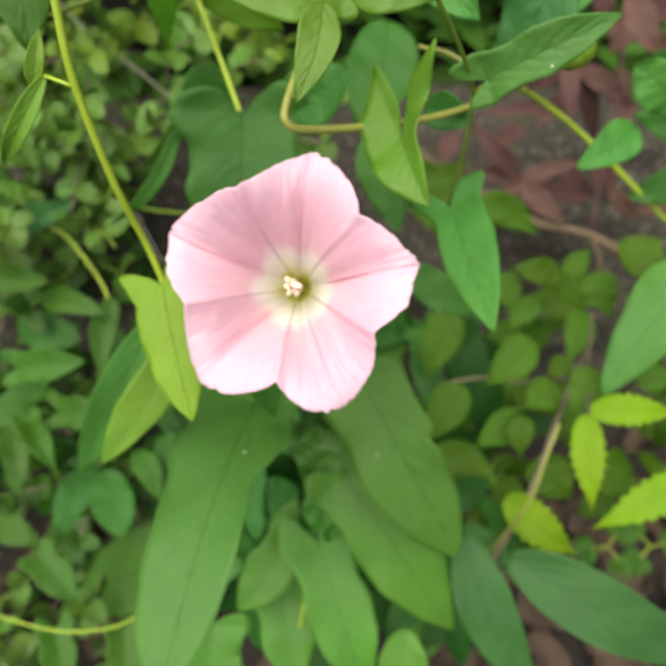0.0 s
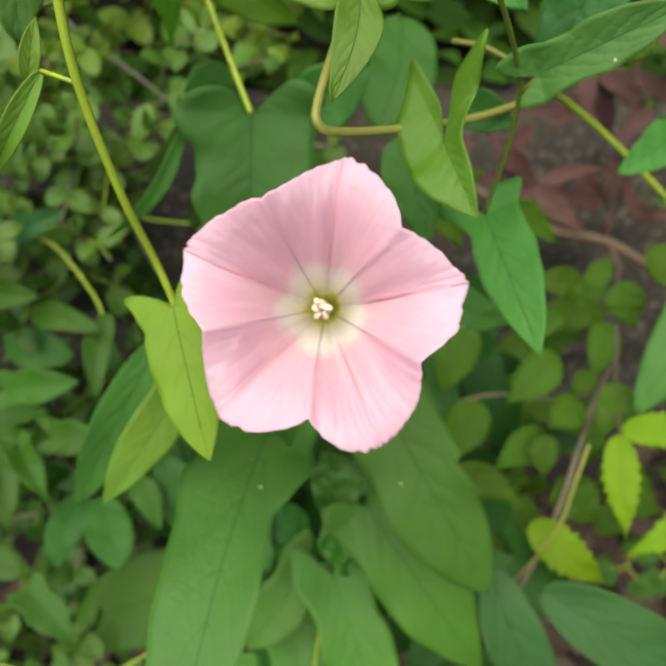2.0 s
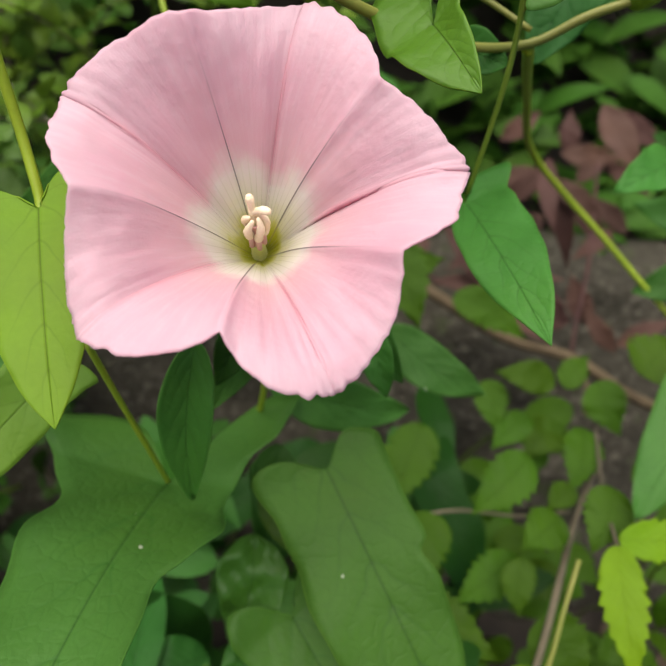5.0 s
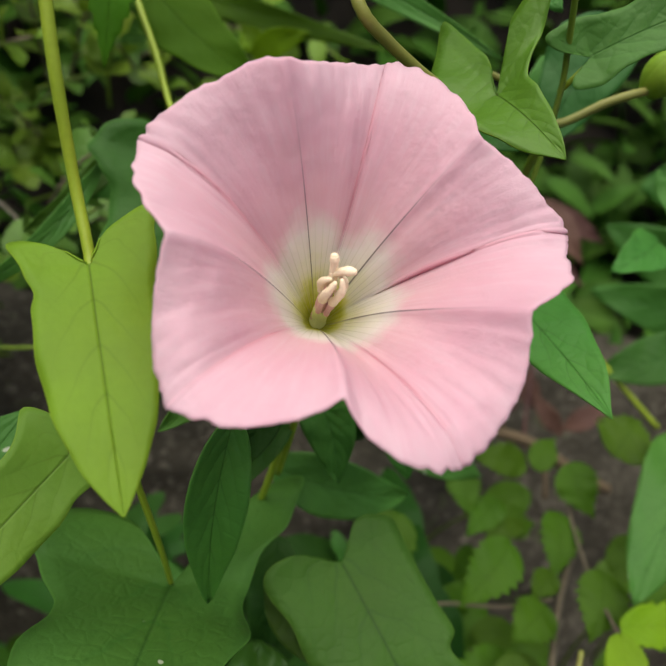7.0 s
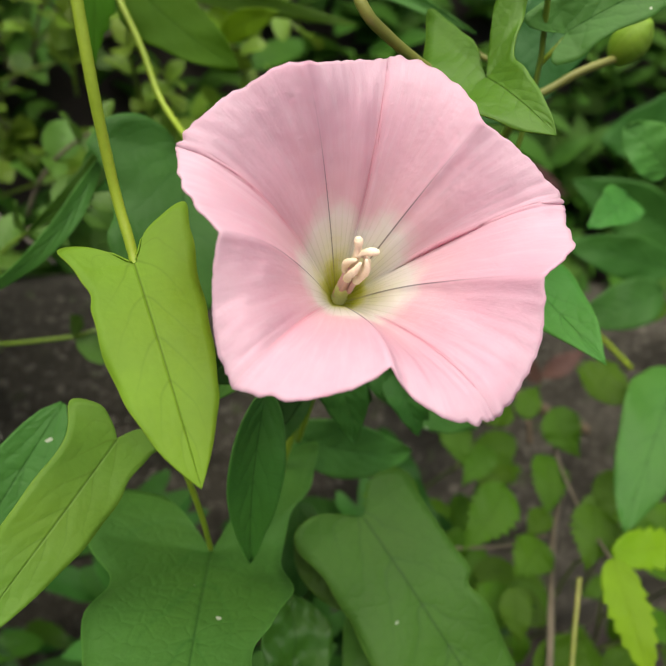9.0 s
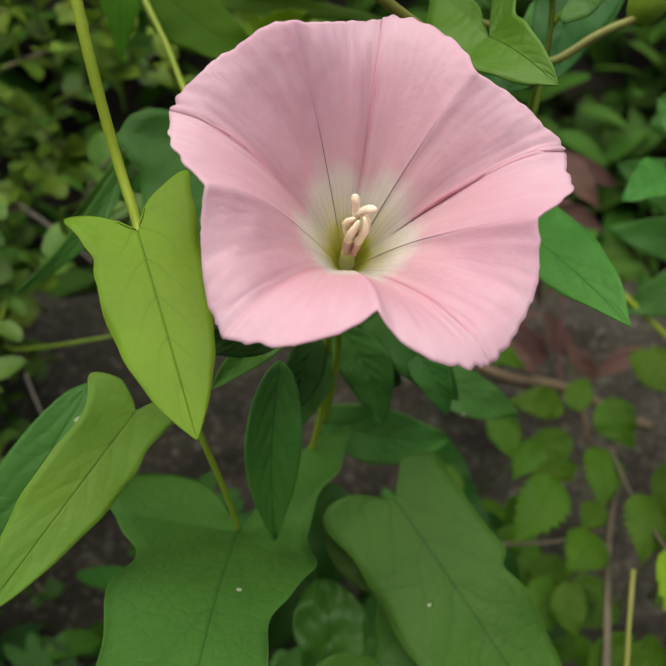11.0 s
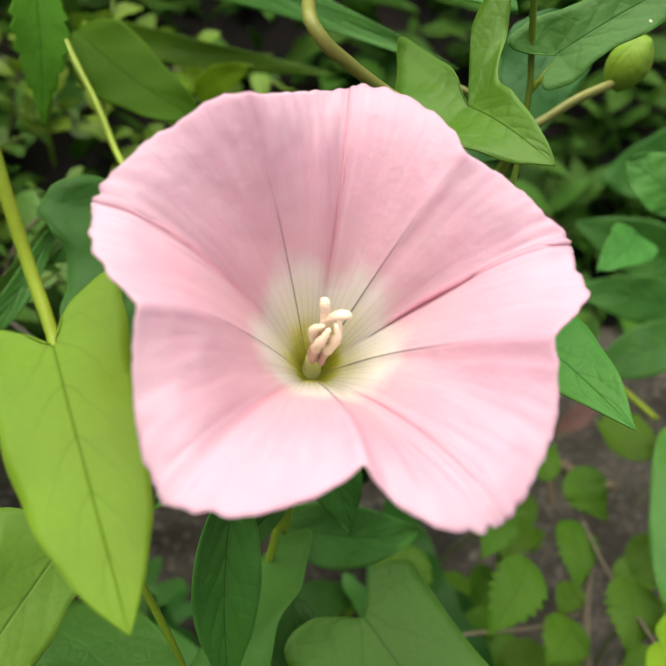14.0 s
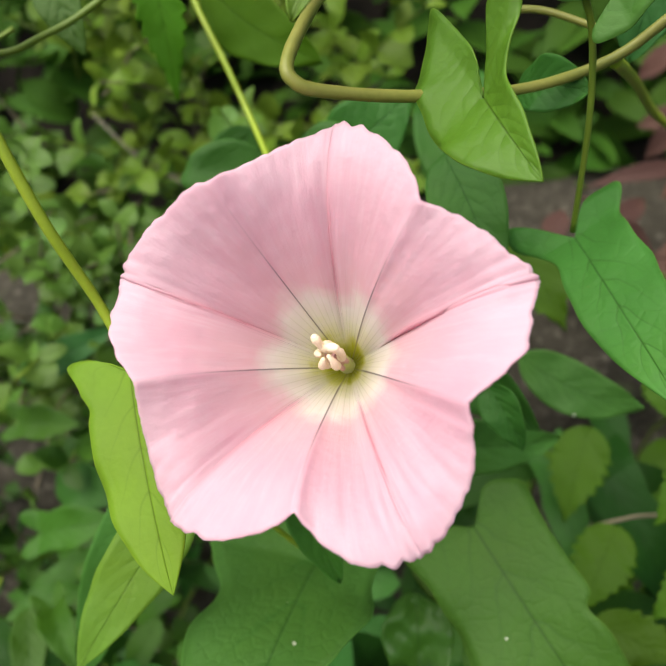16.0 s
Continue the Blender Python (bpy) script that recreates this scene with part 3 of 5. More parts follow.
MIDDLES = [15.0, 84.6, 159.4, 231.0, 300.0]
NOTCHES = [48.5, 119.5, 193.5, 269.5, 338.8]
CUTS = [(0.0210, 0.0016), (0.0217, 0.0026), (0.0204, 0.0022), (0.0193, 0.0023), (0.0204, 0.0023)]
REACH = [(0.0275, -0.0024), (0.0279, -0.0028), (0.0270, -0.0016), (0.0270, -0.0028), (0.0272, -0.0021)]
BULGE = [(0.0025, 0.0012), (0.0029, 0.0010), (0.0014, 0.0019), (0.0017, 0.0027), (0.0034, 0.0028)]


def rim(c):
    """Angle, reach and lift of the rim at c petals round the flower."""
    i = int(math.floor(c + 0.5)) % 5
    d = c - math.floor(c + 0.5)
    mid_a = MIDDLES[i]
    if d >= 0:
        na, (nr, nh) = NOTCHES[i], CUTS[i]
        gap = (na - mid_a) % 360
    else:
        na, (nr, nh) = NOTCHES[i - 1], CUTS[i - 1]
        gap = -((mid_a - na) % 360)
    f = abs(d) * 2
    pr, ph = REACH[i]
    g = (math.sqrt(f * f + 0.03) - 0.1732) / (math.sqrt(1.03) - 0.1732)
    a0, a1 = radians(mid_a), radians(mid_a + gap)
    bulge = BULGE[i][0 if d < 0 else 1] * math.sin(math.pi * f ** 1.35)
    x = pr * math.cos(a0) * (1 - g) + nr * math.cos(a1) * g
    y = pr * math.sin(a0) * (1 - g) + nr * math.sin(a1) * g
    ang, r = math.atan2(y, x), math.hypot(x, y) + bulge
    h = ph + (nh - ph) * f ** 1.6
    return ang, r, h


def build_flower():
    flower = thing("bindweed_flower", C - AXIS * 0.045, "open pink trumpet-shaped bindweed flower with pale throat", "flower")
    around, out = 420, 46
    verts, uvs, faces = [], [], []
    for i in range(around):
        c = 5 * i / around
        a, r, h = rim(c)
        d = abs(c - round(c)) * 2
        fray = 1 + 0.022 * noise.noise(Vector((c * 8.0, 3.3, 0))) + 0.022 * noise.noise(Vector((c * 23.0, 1.0, 0))) + 0.005 * noise.noise(Vector((c * 70.0, 1.0, 0)))
        fray -= 0.006 * math.exp(-(d / 0.07) ** 2)
        for j in range(out + 1):
            s = j / out
            rr = 0.0005 + (r * (1 + (fray - 1) * max(0.0, 2 * s - 1)) - 0.0005) * (0.9 * s ** 1.12 + 0.1 * s ** 0.35)
            # trumpet: steep tube, then flaring limb
            drop = (1 - s) ** 1.7
            z = h * s ** 1.5 - DEPTH * drop
            # ridge along the petal middle, crease towards the notch
            env = math.sin(math.pi * min(1, s * 1.02)) ** 0.8
            z += env * (0.0006 * math.exp(-math.sqrt(d * d + 0.0012) / 0.09) - 0.0014 * math.exp(-((1 - d) / 0.16) ** 2))
            z += s * s * 0.0008 * math.sin(c * 8.2 + 1.0) * (0.4 + d)
            z += 0.0016 * s ** 2 * noise.noise(Vector((c * 2.3, s * 2.5, 4.0))) + 0.0003 * s * noise.noise(Vector((c * 8.0, s * 4.0, 2.0))) + 0.0011 * math.sin(math.pi * s) * noise.noise(Vector((c * 4.6, s * 1.6, 11.0))) + 0.0002 * s * s * noise.noise(Vector((c * 26.0, s * 5.0, 7.0)))
            z -= 0.0012 * max(0.0, s - 0.86) / 0.14 * (1 - d)
            verts.append(flower_place(a, rr, z))
    w = out + 1
    for i in range(around):
        for j in range(out):
            e = (i + 1) % around
            faces.append((i * w + j, e * w + j, e * w + j + 1, i * w + j + 1))
            c0, c1 = 5 * i / around, 5 * (i + 1) / around
            uvs += [(c0, j / out), (c1, j / out), (c1, (j + 1) / out), (c0, (j + 1) / out)]
    me = mesh_from("corolla", verts, faces, petal_mat, corner_uvs=uvs)
    ob = hang(new("corolla", me), flower)
    sol = ob.modifiers.new("thickness", "SOLIDIFY")
    sol.thickness, sol.offset = 0.00025, -1
    tagged(ob, "pink fused petals with pale yellow throat")
    # tube below the throat, sepals, stalk
    tube = [flower_place(0, 0, -DEPTH - 0.0002 - 0.0145 * k / 5) for k in range(6)]
    hang(new("tube", tube_mesh("tube", tube, 0.0019, 0.0024, filament_mat, 12)), flower)
    for k in range(5):
        a = 2 * math.pi * k / 5 + 0.3
        b0 = flower_place(a, 0.0018, -DEPTH - 0.0155)
        t0 = flower_place(a, 0.0052, -DEPTH - 0.0015)
        nrm = flower_place(a, 1, 0) - flower_place(a, 0, 0)
        hang(new("sepal", leaf_mesh("sepal", b0, t0, nrm, 0.006, "oval", stem_green, 0.12, -0.3, 4, 10, k)), flower)
    foot = flower_place(0, 0, -DEPTH - 0.0155)
    pts = [foot, foot - AXIS * 0.008 + Vector((0, 0, -0.004)), foot + Vector((0.002, 0.012, -0.028)), foot + Vector((0.0, 0.02, -0.06))]
    hang(new("stalk", tube_mesh("stalk", pts, 0.0007, 0.0008, stem_green)), flower)
    # hairy yellow column of filaments that turns pink above, five curled anthers and the forked stigma
    lean = radians(115)
    col = [flower_place(lean, 0.0, -DEPTH + 0.0002), flower_place(lean, 0.0002, -0.0238), flower_place(lean, 0.0004, -0.0212)]
    hang(new("filament_column", tube_mesh("filament_column", col, 0.0013, 0.0010, filament_mat, 14, 6, 0.05)), flower)
    pis = [flower_place(lean, 0.0003, -0.0246), flower_place(lean, 0.0006, -0.0188), flower_place(lean, 0.0008, -0.0150)]
    hang(new("pistil", tube_mesh("pistil", pis, 0.0011, 0.00075, style_mat, 14, 6)), flower)
    style = [flower_place(lean, 0.0007, -0.0152), flower_place(lean, 0.0010, -0.0112)]
    hang(new("style", tube_mesh("style", style, 0.0005, 0.0005, anther_mat)), flower)
    for k in (-1, 1):
        a0 = flower_place(lean, 0.0010, -0.0118)
        a1 = flower_place(lean - 0.9 + k * 0.9, 0.0023, -0.0092 + 0.0005 * k)
        hang(new("stigma", tube_mesh("stigma", [a0, (a0 + a1) / 2 + AXIS * 0.0006, a1], 0.0005, 0.00062, anther_mat, 12, 8, 0.08, True)), flower)
    for k in range(5):
        a = lean + 2 * math.pi * (k + 0.5) / 5
        p1 = flower_place(a, 0.0011, -0.0162)
        st = hang(new("stamen", tube_mesh("stamen", [flower_place(a, 0.0010, -0.0205), flower_place(a, 0.0010, -0.0180), p1], 0.0004, 0.0004, style_mat)), flower)
        up = 0.0004 * (k % 3)
        p2 = flower_place(a + 0.1, 0.0015, -0.0150 + up)
        p3 = flower_place(a + 0.35, 0.0014, -0.0128 + up)
        p4 = flower_place(a + 0.7, 0.0006, -0.0113 + up)
        hang(new("anther", tube_mesh("anther", [p1, p2, p3, p4], 0.00058, 0.00046, anther_mat, 12, 6, 0.12, True)), st)
    return flower


build_flower()

# ---- plants ----
main = thing("bindweed_vine", (-0.01, 0.17, 0.06), "green bindweed vine with arrow-shaped leaves around the flower", "vine")
top = thing("bindweed_vine", (0.03, 0.21, 0.15), "twining bindweed vine with fresh green leaves and tan stems", "vine")
left = thing("bindweed_vine", (-0.13, 0.20, 0.08), "bindweed runner with broad green leaves over the shrub", "vine")
right = thing("bindweed_vine", (0.10, 0.20, 0.05), "bindweed shoot beside a dry stick", "vine")
serr = thing("seedling", (0.09, 0.21, 0.03), "yellow-green seedling with toothed compound leaves", "seedling")
maple = thing("maple_seedling", (0.1, 0.26, 0.1), "purplish red maple seedling with toothed leaf lobes", "seedling")
stem2, dry = stem_tan, dry_wood
blade(main, (-0.0388, 0.1072, 0.2959), (-0.0312, 0.0811, 0.2792), (-0.05, -0.55, 0.84),
      [[(-0.01, 0.03), (-0.06, 0.09), (-0.11, 0.18), (-0.11, 0.28), (0.03, 0.235), (0.13, 0.205), (0.23, 0.215), (0.41, 0.215), (0.59, 0.19), (0.75, 0.145), (0.89, 0.08)],
       [(-0.04, -0.03), (-0.12, -0.07), (-0.18, -0.15), (-0.22, -0.27), (-0.07, -0.26), (0.11, -0.24), (0.31, -0.22), (0.49, -0.195), (0.66, -0.16), (0.78, -0.12), (0.92, -0.05)]],
      lime, 0.04, (0.08, 0.08), 0.1, "broad lime-green arrow-shaped leaf")
blade(main, (-0.0409, 0.1113, 0.2633), (-0.0622, 0.0891, 0.2434), (0.15, -0.74, 0.66),
      [[(-0.04, 0.05), (-0.08, 0.15), (-0.02, 0.26), (0.11, 0.18), (0.30, 0.175), (0.49, 0.17), (0.65, 0.145), (0.82, 0.09), (0.94, 0.035)],
       [(-0.05, -0.02), (-0.10, -0.07), (-0.09, -0.17), (-0.01, -0.155), (0.11, -0.14), (0.25, -0.16), (0.44, -0.15), (0.61, -0.12), (0.80, -0.075), (0.93, -0.03)]],
      lime2, 0.05, (0.10, 0.10), 0.1)
leaf(main, (-0.0504, 0.1299, 0.2575), (-0.0844, 0.1078, 0.2009), (-0.06, -0.92, 0.39), 0.0130, "lance", mid, 0, 0.08, 0.2)
blade(main, (-0.0233, 0.1176, 0.2305), (-0.0405, 0.0345, 0.2330), (-0.05, 0.07, 1.00),
      [[(-0.04, 0.03), (-0.17, 0.13), (-0.21, 0.25), (-0.16, 0.36), (-0.09, 0.36), (0.02, 0.28), (0.11, 0.215), (0.17, 0.185), (0.26, 0.21), (0.40, 0.185), (0.57, 0.16), (0.71, 0.145), (0.85, 0.115), (0.95, 0.065)],
       [(-0.07, -0.03), (-0.24, -0.10), (-0.33, -0.17), (-0.35, -0.25), (-0.19, -0.23), (-0.08, -0.18), (0.05, -0.16), (0.17, -0.185), (0.28, -0.145), (0.36, -0.11), (0.48, -0.12), (0.65, -0.125), (0.80, -0.105), (0.93, -0.06)]],
      mid, 0.10, (0.05, 0.16), 0.0, "large glaucous green arrow-shaped leaf with a paler bloom")
leaf(main, (-0.0177, 0.1121, 0.2717), (-0.0173, 0.1089, 0.2359), (-0.02, -1.00, 0.09), 0.0094, "lance", mid, 0, 0.05, 0.45)
leaf(main, (-0.0042, 0.1450, 0.2369), (0.0329, 0.1528, 0.2238), (0.34, -0.82, 0.46), 0.0136, "lance", mid, 0, 0.06, 0.2)
leaf(main, (0.0142, 0.1370, 0.2595), (0.0203, 0.1278, 0.2488), (-0.27, -0.80, 0.53), 0.0085, "ovate", dark, 0, 0.1, 0.4)
leaf(main, (0.0247, 0.1631, 0.2417), (0.0533, 0.1563, 0.2279), (0.10, -0.80, 0.59), 0.0127, "lance", mid, 0, 0.05, 0.1)
leaf(main, (-0.0046, 0.1195, 0.2130), (-0.0062, 0.1040, 0.1940), (0.05, -0.76, 0.64), 0.0172, "crinkle", glossy, 0, 0.08, 0.3)
leaf(main, (-0.0064, 0.1050, 0.1965), (-0.0010, 0.0935, 0.1790), (0.10, -0.78, 0.62), 0.0130, "crinkle", glossy, 0, 0.1, 0.25)
leaf(main, (-0.0022, 0.1273, 0.2261), (0.0060, 0.1136, 0.2141), (-0.15, -0.70, 0.70), 0.0110, "oval", grey, 0, 0.05, 0.1)
blade(main, (0.0095, 0.1234, 0.2310), (0.0396, 0.0815, 0.1959), (-0.04, -0.66, 0.75),
      [[(-0.03, 0.05), (-0.09, 0.14), (-0.07, 0.25), (0.10, 0.235), (0.25, 0.235), (0.42, 0.25), (0.61, 0.225), (0.80, 0.155), (0.93, 0.08)],
       [(-0.03, -0.04), (-0.09, -0.10), (-0.08, -0.17), (-0.02, -0.225), (0.13, -0.20), (0.32, -0.205), (0.38, -0.165), (0.50, -0.18), (0.71, -0.15), (0.88, -0.085)]],
      grey, 0.04, (0.12, 0.12), 0.1)
leaf(main, (0.0045, 0.1055, 0.2040), (0.0405, 0.0675, 0.1655), (0.09, -0.66, 0.74), 0.0256, "hastate", young, 0.7, 0.06, 0.10)
leaf(main, (-0.0050, 0.0945, 0.1737), (0.0120, 0.0509, 0.1449), (0.02, -0.55, 0.84), 0.0225, "hastate", young, 1.5, 0.08, 0.12)
leaf(main, (-0.0148, 0.1009, 0.1614), (-0.0353, 0.0798, 0.1449), (-0.10, -0.55, 0.83), 0.0205, "hastate", young, 1.5, 0.05, 0.1)
leaf(main, (-0.0200, 0.0867, 0.1426), (-0.0132, 0.0574, 0.1274), (0.10, -0.44, 0.89), 0.0207, "hastate", young, 1, 0.05, 0.1)
leaf(main, (-0.0144, 0.1260, 0.1518), (-0.0327, 0.1171, 0.1512), (0.16, -0.38, 0.91), 0.0153, "oval", dark, 0, 0.05, 0.1)
leaf(main, (0.0591, 0.0875, 0.1801), (0.1267, 0.0582, 0.1623), (0.03, -0.47, 0.88), 0.0221, "lance", blue, 0, 0.08, 0.3)
leaf(main, (0.0427, 0.0920, 0.1874), (0.0690, 0.0473, 0.1524), (-0.04, -0.63, 0.78), 0.0185, "lance", blue, 0, 0.05, 0.12)
leaf(main, (0.0240, 0.0685, 0.1640), (0.0254, 0.0435, 0.1444), (-0.08, -0.62, 0.78), 0.0173, "oval", young, 0, 0.05, 0.12)
leaf(main, (-0.0431, 0.1202, 0.1028), (-0.1218, 0.1094, 0.0715), (-0.28, -0.45, 0.85), 0.0386, "oval", grey, 0, 0.06, 0.1)
leaf(main, (-0.0448, 0.0761, 0.1420), (-0.0479, 0.0475, 0.1196), (0.13, -0.62, 0.77), 0.0237, "hastate", young, 1, 0.05, 0.1)
blade(main, (0.0316, 0.1440, 0.2865), (0.0388, 0.1041, 0.2814), (-0.41, -0.19, 0.89),
      [[(-0.05, 0.04), (-0.14, 0.11), (-0.23, 0.23), (-0.12, 0.26), (-0.01, 0.18), (0.12, 0.125), (0.28, 0.14), (0.45, 0.15), (0.62, 0.135), (0.80, 0.085), (0.93, 0.03)],
       [(-0.06, -0.04), (-0.14, -0.11), (-0.14, -0.20), (-0.11, -0.275), (0.02, -0.21), (0.17, -0.20), (0.32, -0.21), (0.48, -0.19), (0.67, -0.145), (0.85, -0.08), (0.95, -0.025)]],
      mid, 0.05, (0.10, 0.10), 0.1)
blade(top, (0.0145, 0.1251, 0.3220), (0.0194, 0.1089, 0.3175), (-0.53, -0.37, 0.76),
      [[(-0.12, -0.04), (-0.38, -0.14), (-0.70, -0.14), (-1.05, -0.08), (-0.74, 0.16), (-0.47, 0.35), (-0.06, 0.46), (0.30, 0.43), (0.66, 0.29), (0.88, 0.12)],
       [(-0.14, -0.12), (-0.34, -0.32), (-0.46, -0.52), (-0.50, -0.95), (-0.32, -0.76), (-0.13, -0.50), (0.10, -0.24), (0.35, -0.20), (0.60, -0.15), (0.85, -0.07)]],
      bright, 0.06, (0.22, 0.5), 0.12, "fresh green leaf folded along its midrib")
blade(main, (-0.0271, 0.1812, 0.2900), (-0.0288, 0.1540, 0.2590), (0.09, -0.76, 0.65),
      [[(-0.03, 0.04), (-0.12, 0.12), (-0.15, 0.28), (-0.06, 0.45), (0.06, 0.51), (0.15, 0.45), (0.24, 0.38), (0.40, 0.36), (0.58, 0.38), (0.78, 0.28), (0.92, 0.12)],
       [(-0.03, -0.04), (-0.13, -0.13), (-0.22, -0.29), (-0.12, -0.45), (-0.01, -0.47), (0.13, -0.41), (0.30, -0.42), (0.52, -0.40), (0.75, -0.28), (0.92, -0.11)]],
      dark, 0.04, (0.15, 0.15), 0.1)
leaf(main, (-0.0452, 0.1800, 0.2880), (-0.0719, 0.1662, 0.2581), (0.45, -0.80, 0.40), 0.0046, "lance", mid, 0, 0.16, 0.2)
leaf(main, (-0.0149, 0.1826, 0.2887), (0.0050, 0.1886, 0.3003), (-0.05, -0.85, 0.52), 0.0174, "lance", dark, 0, 0.06, 0.1)
leaf(top, (0.0196, 0.2420, 0.2855), (0.0100, 0.2043, 0.2682), (0.04, -0.42, 0.90), 0.0249, "oval", dark, 0, 0.05, 0.1)
leaf(top, (0.0100, 0.1582, 0.2993), (0.0175, 0.1373, 0.2830), (-0.18, -0.64, 0.74), 0.0135, "lance", dark, 0, 0.05, 0.1)
leaf(top, (0.0227, 0.1514, 0.3122), (0.0325, 0.1431, 0.3135), (-0.58, -0.59, 0.56), 0.0089, "oval", dark, 0, 0.12, 0.3)
leaf(top, (0.0329, 0.1358, 0.3294), (0.0579, 0.1367, 0.3435), (-0.26, -0.82, 0.52), 0.0105, "hastate", mid, 1.2, 0.10, 0.15)
leaf(top, (0.0881, 0.1736, 0.2905), (0.0693, 0.1601, 0.2858), (0.11, -0.47, 0.88), 0.0130, "hastate", mid, 0, 0.08, 0.15)
leaf(top, (0.0982, 0.1738, 0.2970), (0.0840, 0.1787, 0.3071), (-0.11, -0.95, 0.30), 0.0143, "oval", mid, 0, 0.08, 0.15)
leaf(right, (0.1318, 0.1757, 0.2350), (0.0950, 0.1361, 0.2053), (-0.26, -0.41, 0.87), 0.0263, "hastate", mid, 0, 0.08, 0.12)
leaf(left, (-0.0985, 0.1233, 0.3320), (-0.0717, 0.0982, 0.3224), (-0.02, -0.38, 0.92), 0.0175, "hastate", young, 1, 0.06, 0.12)
leaf(left, (-0.1096, 0.1207, 0.3110), (-0.0799, 0.0936, 0.2907), (0.21, -0.43, 0.88), 0.0195, "hastate", young, 1, 0.06, 0.12)
leaf(left, (-0.0748, 0.1730, 0.3521), (-0.0700, 0.1506, 0.3274), (0.26, -0.69, 0.68), 0.0192, "hastate", grass, 0, 0.06, 0.12)
leaf(top, (-0.0478, 0.2003, 0.3340), (-0.0467, 0.1865, 0.3064), (0.13, -0.84, 0.53), 0.0105, "serrate", olive, 0, 0.05, 0.15)
leaf(top, (-0.0695, 0.1927, 0.3370), (-0.0614, 0.1807, 0.3205), (0.08, -0.78, 0.62), 0.0095, "lance", grey, 0, 0.05, 0.15)
leaf(top, (0.0010, 0.1409, 0.3467), (-0.0207, 0.1351, 0.3479), (0.25, -0.85, 0.47), 0.0126, "hastate", bright, 1, 0.08, 0.2)
leaf(top, (0.0013, 0.1446, 0.3458), (0.0233, 0.1386, 0.3467), (-0.25, -0.86, 0.45), 0.0119, "lance", bright, 0, 0.08, 0.2)
leaf(top, (-0.0020, 0.1317, 0.3484), (-0.0071, 0.1150, 0.3376), (0.04, -0.55, 0.83), 0.0080, "lance", bright, 0, 0.08, 0.25)
leaf(top, (0.0203, 0.1667, 0.3438), (0.0320, 0.1487, 0.3352), (-0.46, -0.61, 0.65), 0.0121, "lance", mid, 0, 0.08, 0.15)
leaf(top, (0.0459, 0.1809, 0.3158), (0.0725, 0.1862, 0.3320), (-0.17, -0.82, 0.55), 0.0176, "hastate", mid, 0, 0.08, 0.15)
leaf(main, (-0.0568, 0.1187, 0.3385), (-0.0542, 0.1245, 0.3469), (0.25, -0.83, 0.50), 0.0033, "lance", lime2, 0, 0.1, 0.4)
leaf(main, (-0.0541, 0.1197, 0.3405), (-0.0678, 0.1167, 0.3218), (-0.03, -0.98, 0.18), 0.0040, "lance", lime2, 0, 0.2, 0.5)
leaf(left, (-0.1276, 0.1645, 0.1819), (-0.0981, 0.1636, 0.1875), (-0.17, -0.61, 0.77), 0.0145, "hastate", grass, 1, 0.06, 0.15)
leaf(left, (-0.1105, 0.1503, 0.1708), (-0.0891, 0.1470, 0.1745), (-0.22, -0.49, 0.84), 0.0145, "hastate", grass, 1, 0.06, 0.15)
leaf(left, (-0.1470, 0.2166, 0.2035), (-0.1058, 0.2253, 0.2166), (-0.00, -0.83, 0.55), 0.0125, "lance", blue, 0, 0.06, 0.2)
leaf(left, (-0.1287, 0.1437, 0.1719), (-0.1206, 0.1166, 0.1634), (0.35, -0.18, 0.92), 0.0103, "lance", grass, 0, 0.06, 0.2)
leaf(left, (-0.0973, 0.1390, 0.1429), (-0.0862, 0.1124, 0.1348), (0.21, -0.20, 0.96), 0.0174, "oval", dark, 0, 0.06, 0.1)
leaf(left, (-0.0720, 0.1511, 0.1524), (-0.0611, 0.1241, 0.1376), (0.20, -0.41, 0.89), 0.0179, "oval", dark, 0, 0.06, 0.1)
leaf(left, (-0.1061, 0.1451, 0.1350), (-0.1154, 0.1167, 0.1255), (0.33, -0.39, 0.86), 0.0147, "oval", dark, 0, 0.06, 0.1)
leaf(left, (-0.0824, 0.1430, 0.1524), (-0.0701, 0.1222, 0.1488), (0.07, -0.13, 0.99), 0.0108, "lance", grass, 0, 0.06, 0.1)
leaf(left, (-0.1211, 0.1062, 0.1300), (-0.1027, 0.0898, 0.1235), (0.19, -0.17, 0.97), 0.0138, "hastate", grass, 1, 0.06, 0.15)
leaf(left, (-0.1102, 0.0800, 0.1222), (-0.1049, 0.0603, 0.1131), (0.36, -0.31, 0.88), 0.0142, "hastate", grass, 1, 0.06, 0.15)
leaf(left, (-0.0832, 0.0800, 0.1222), (-0.0809, 0.0603, 0.1131), (0.28, -0.37, 0.88), 0.0142, "hastate", grass, 1, 0.06, 0.15)
leaf(left, (-0.1244, 0.1966, 0.1879), (-0.0932, 0.1846, 0.1912), (-0.28, -0.49, 0.83), 0.0124, "hastate", grass, 0, 0.06, 0.2)
leaf(left, (-0.0937, 0.1966, 0.1879), (-0.0949, 0.1640, 0.1751), (0.32, -0.36, 0.88), 0.0107, "lance", grass, 0, 0.06, 0.2)
leaf(left, (-0.1403, 0.1970, 0.2009), (-0.1147, 0.1915, 0.2030), (-0.19, -0.61, 0.77), 0.0121, "hastate", grass, 1, 0.06, 0.2)
leaf(left, (-0.1433, 0.2007, 0.1657), (-0.1108, 0.1885, 0.1689), (-0.25, -0.45, 0.85), 0.0171, "oval", dark, 0, 0.06, 0.1)
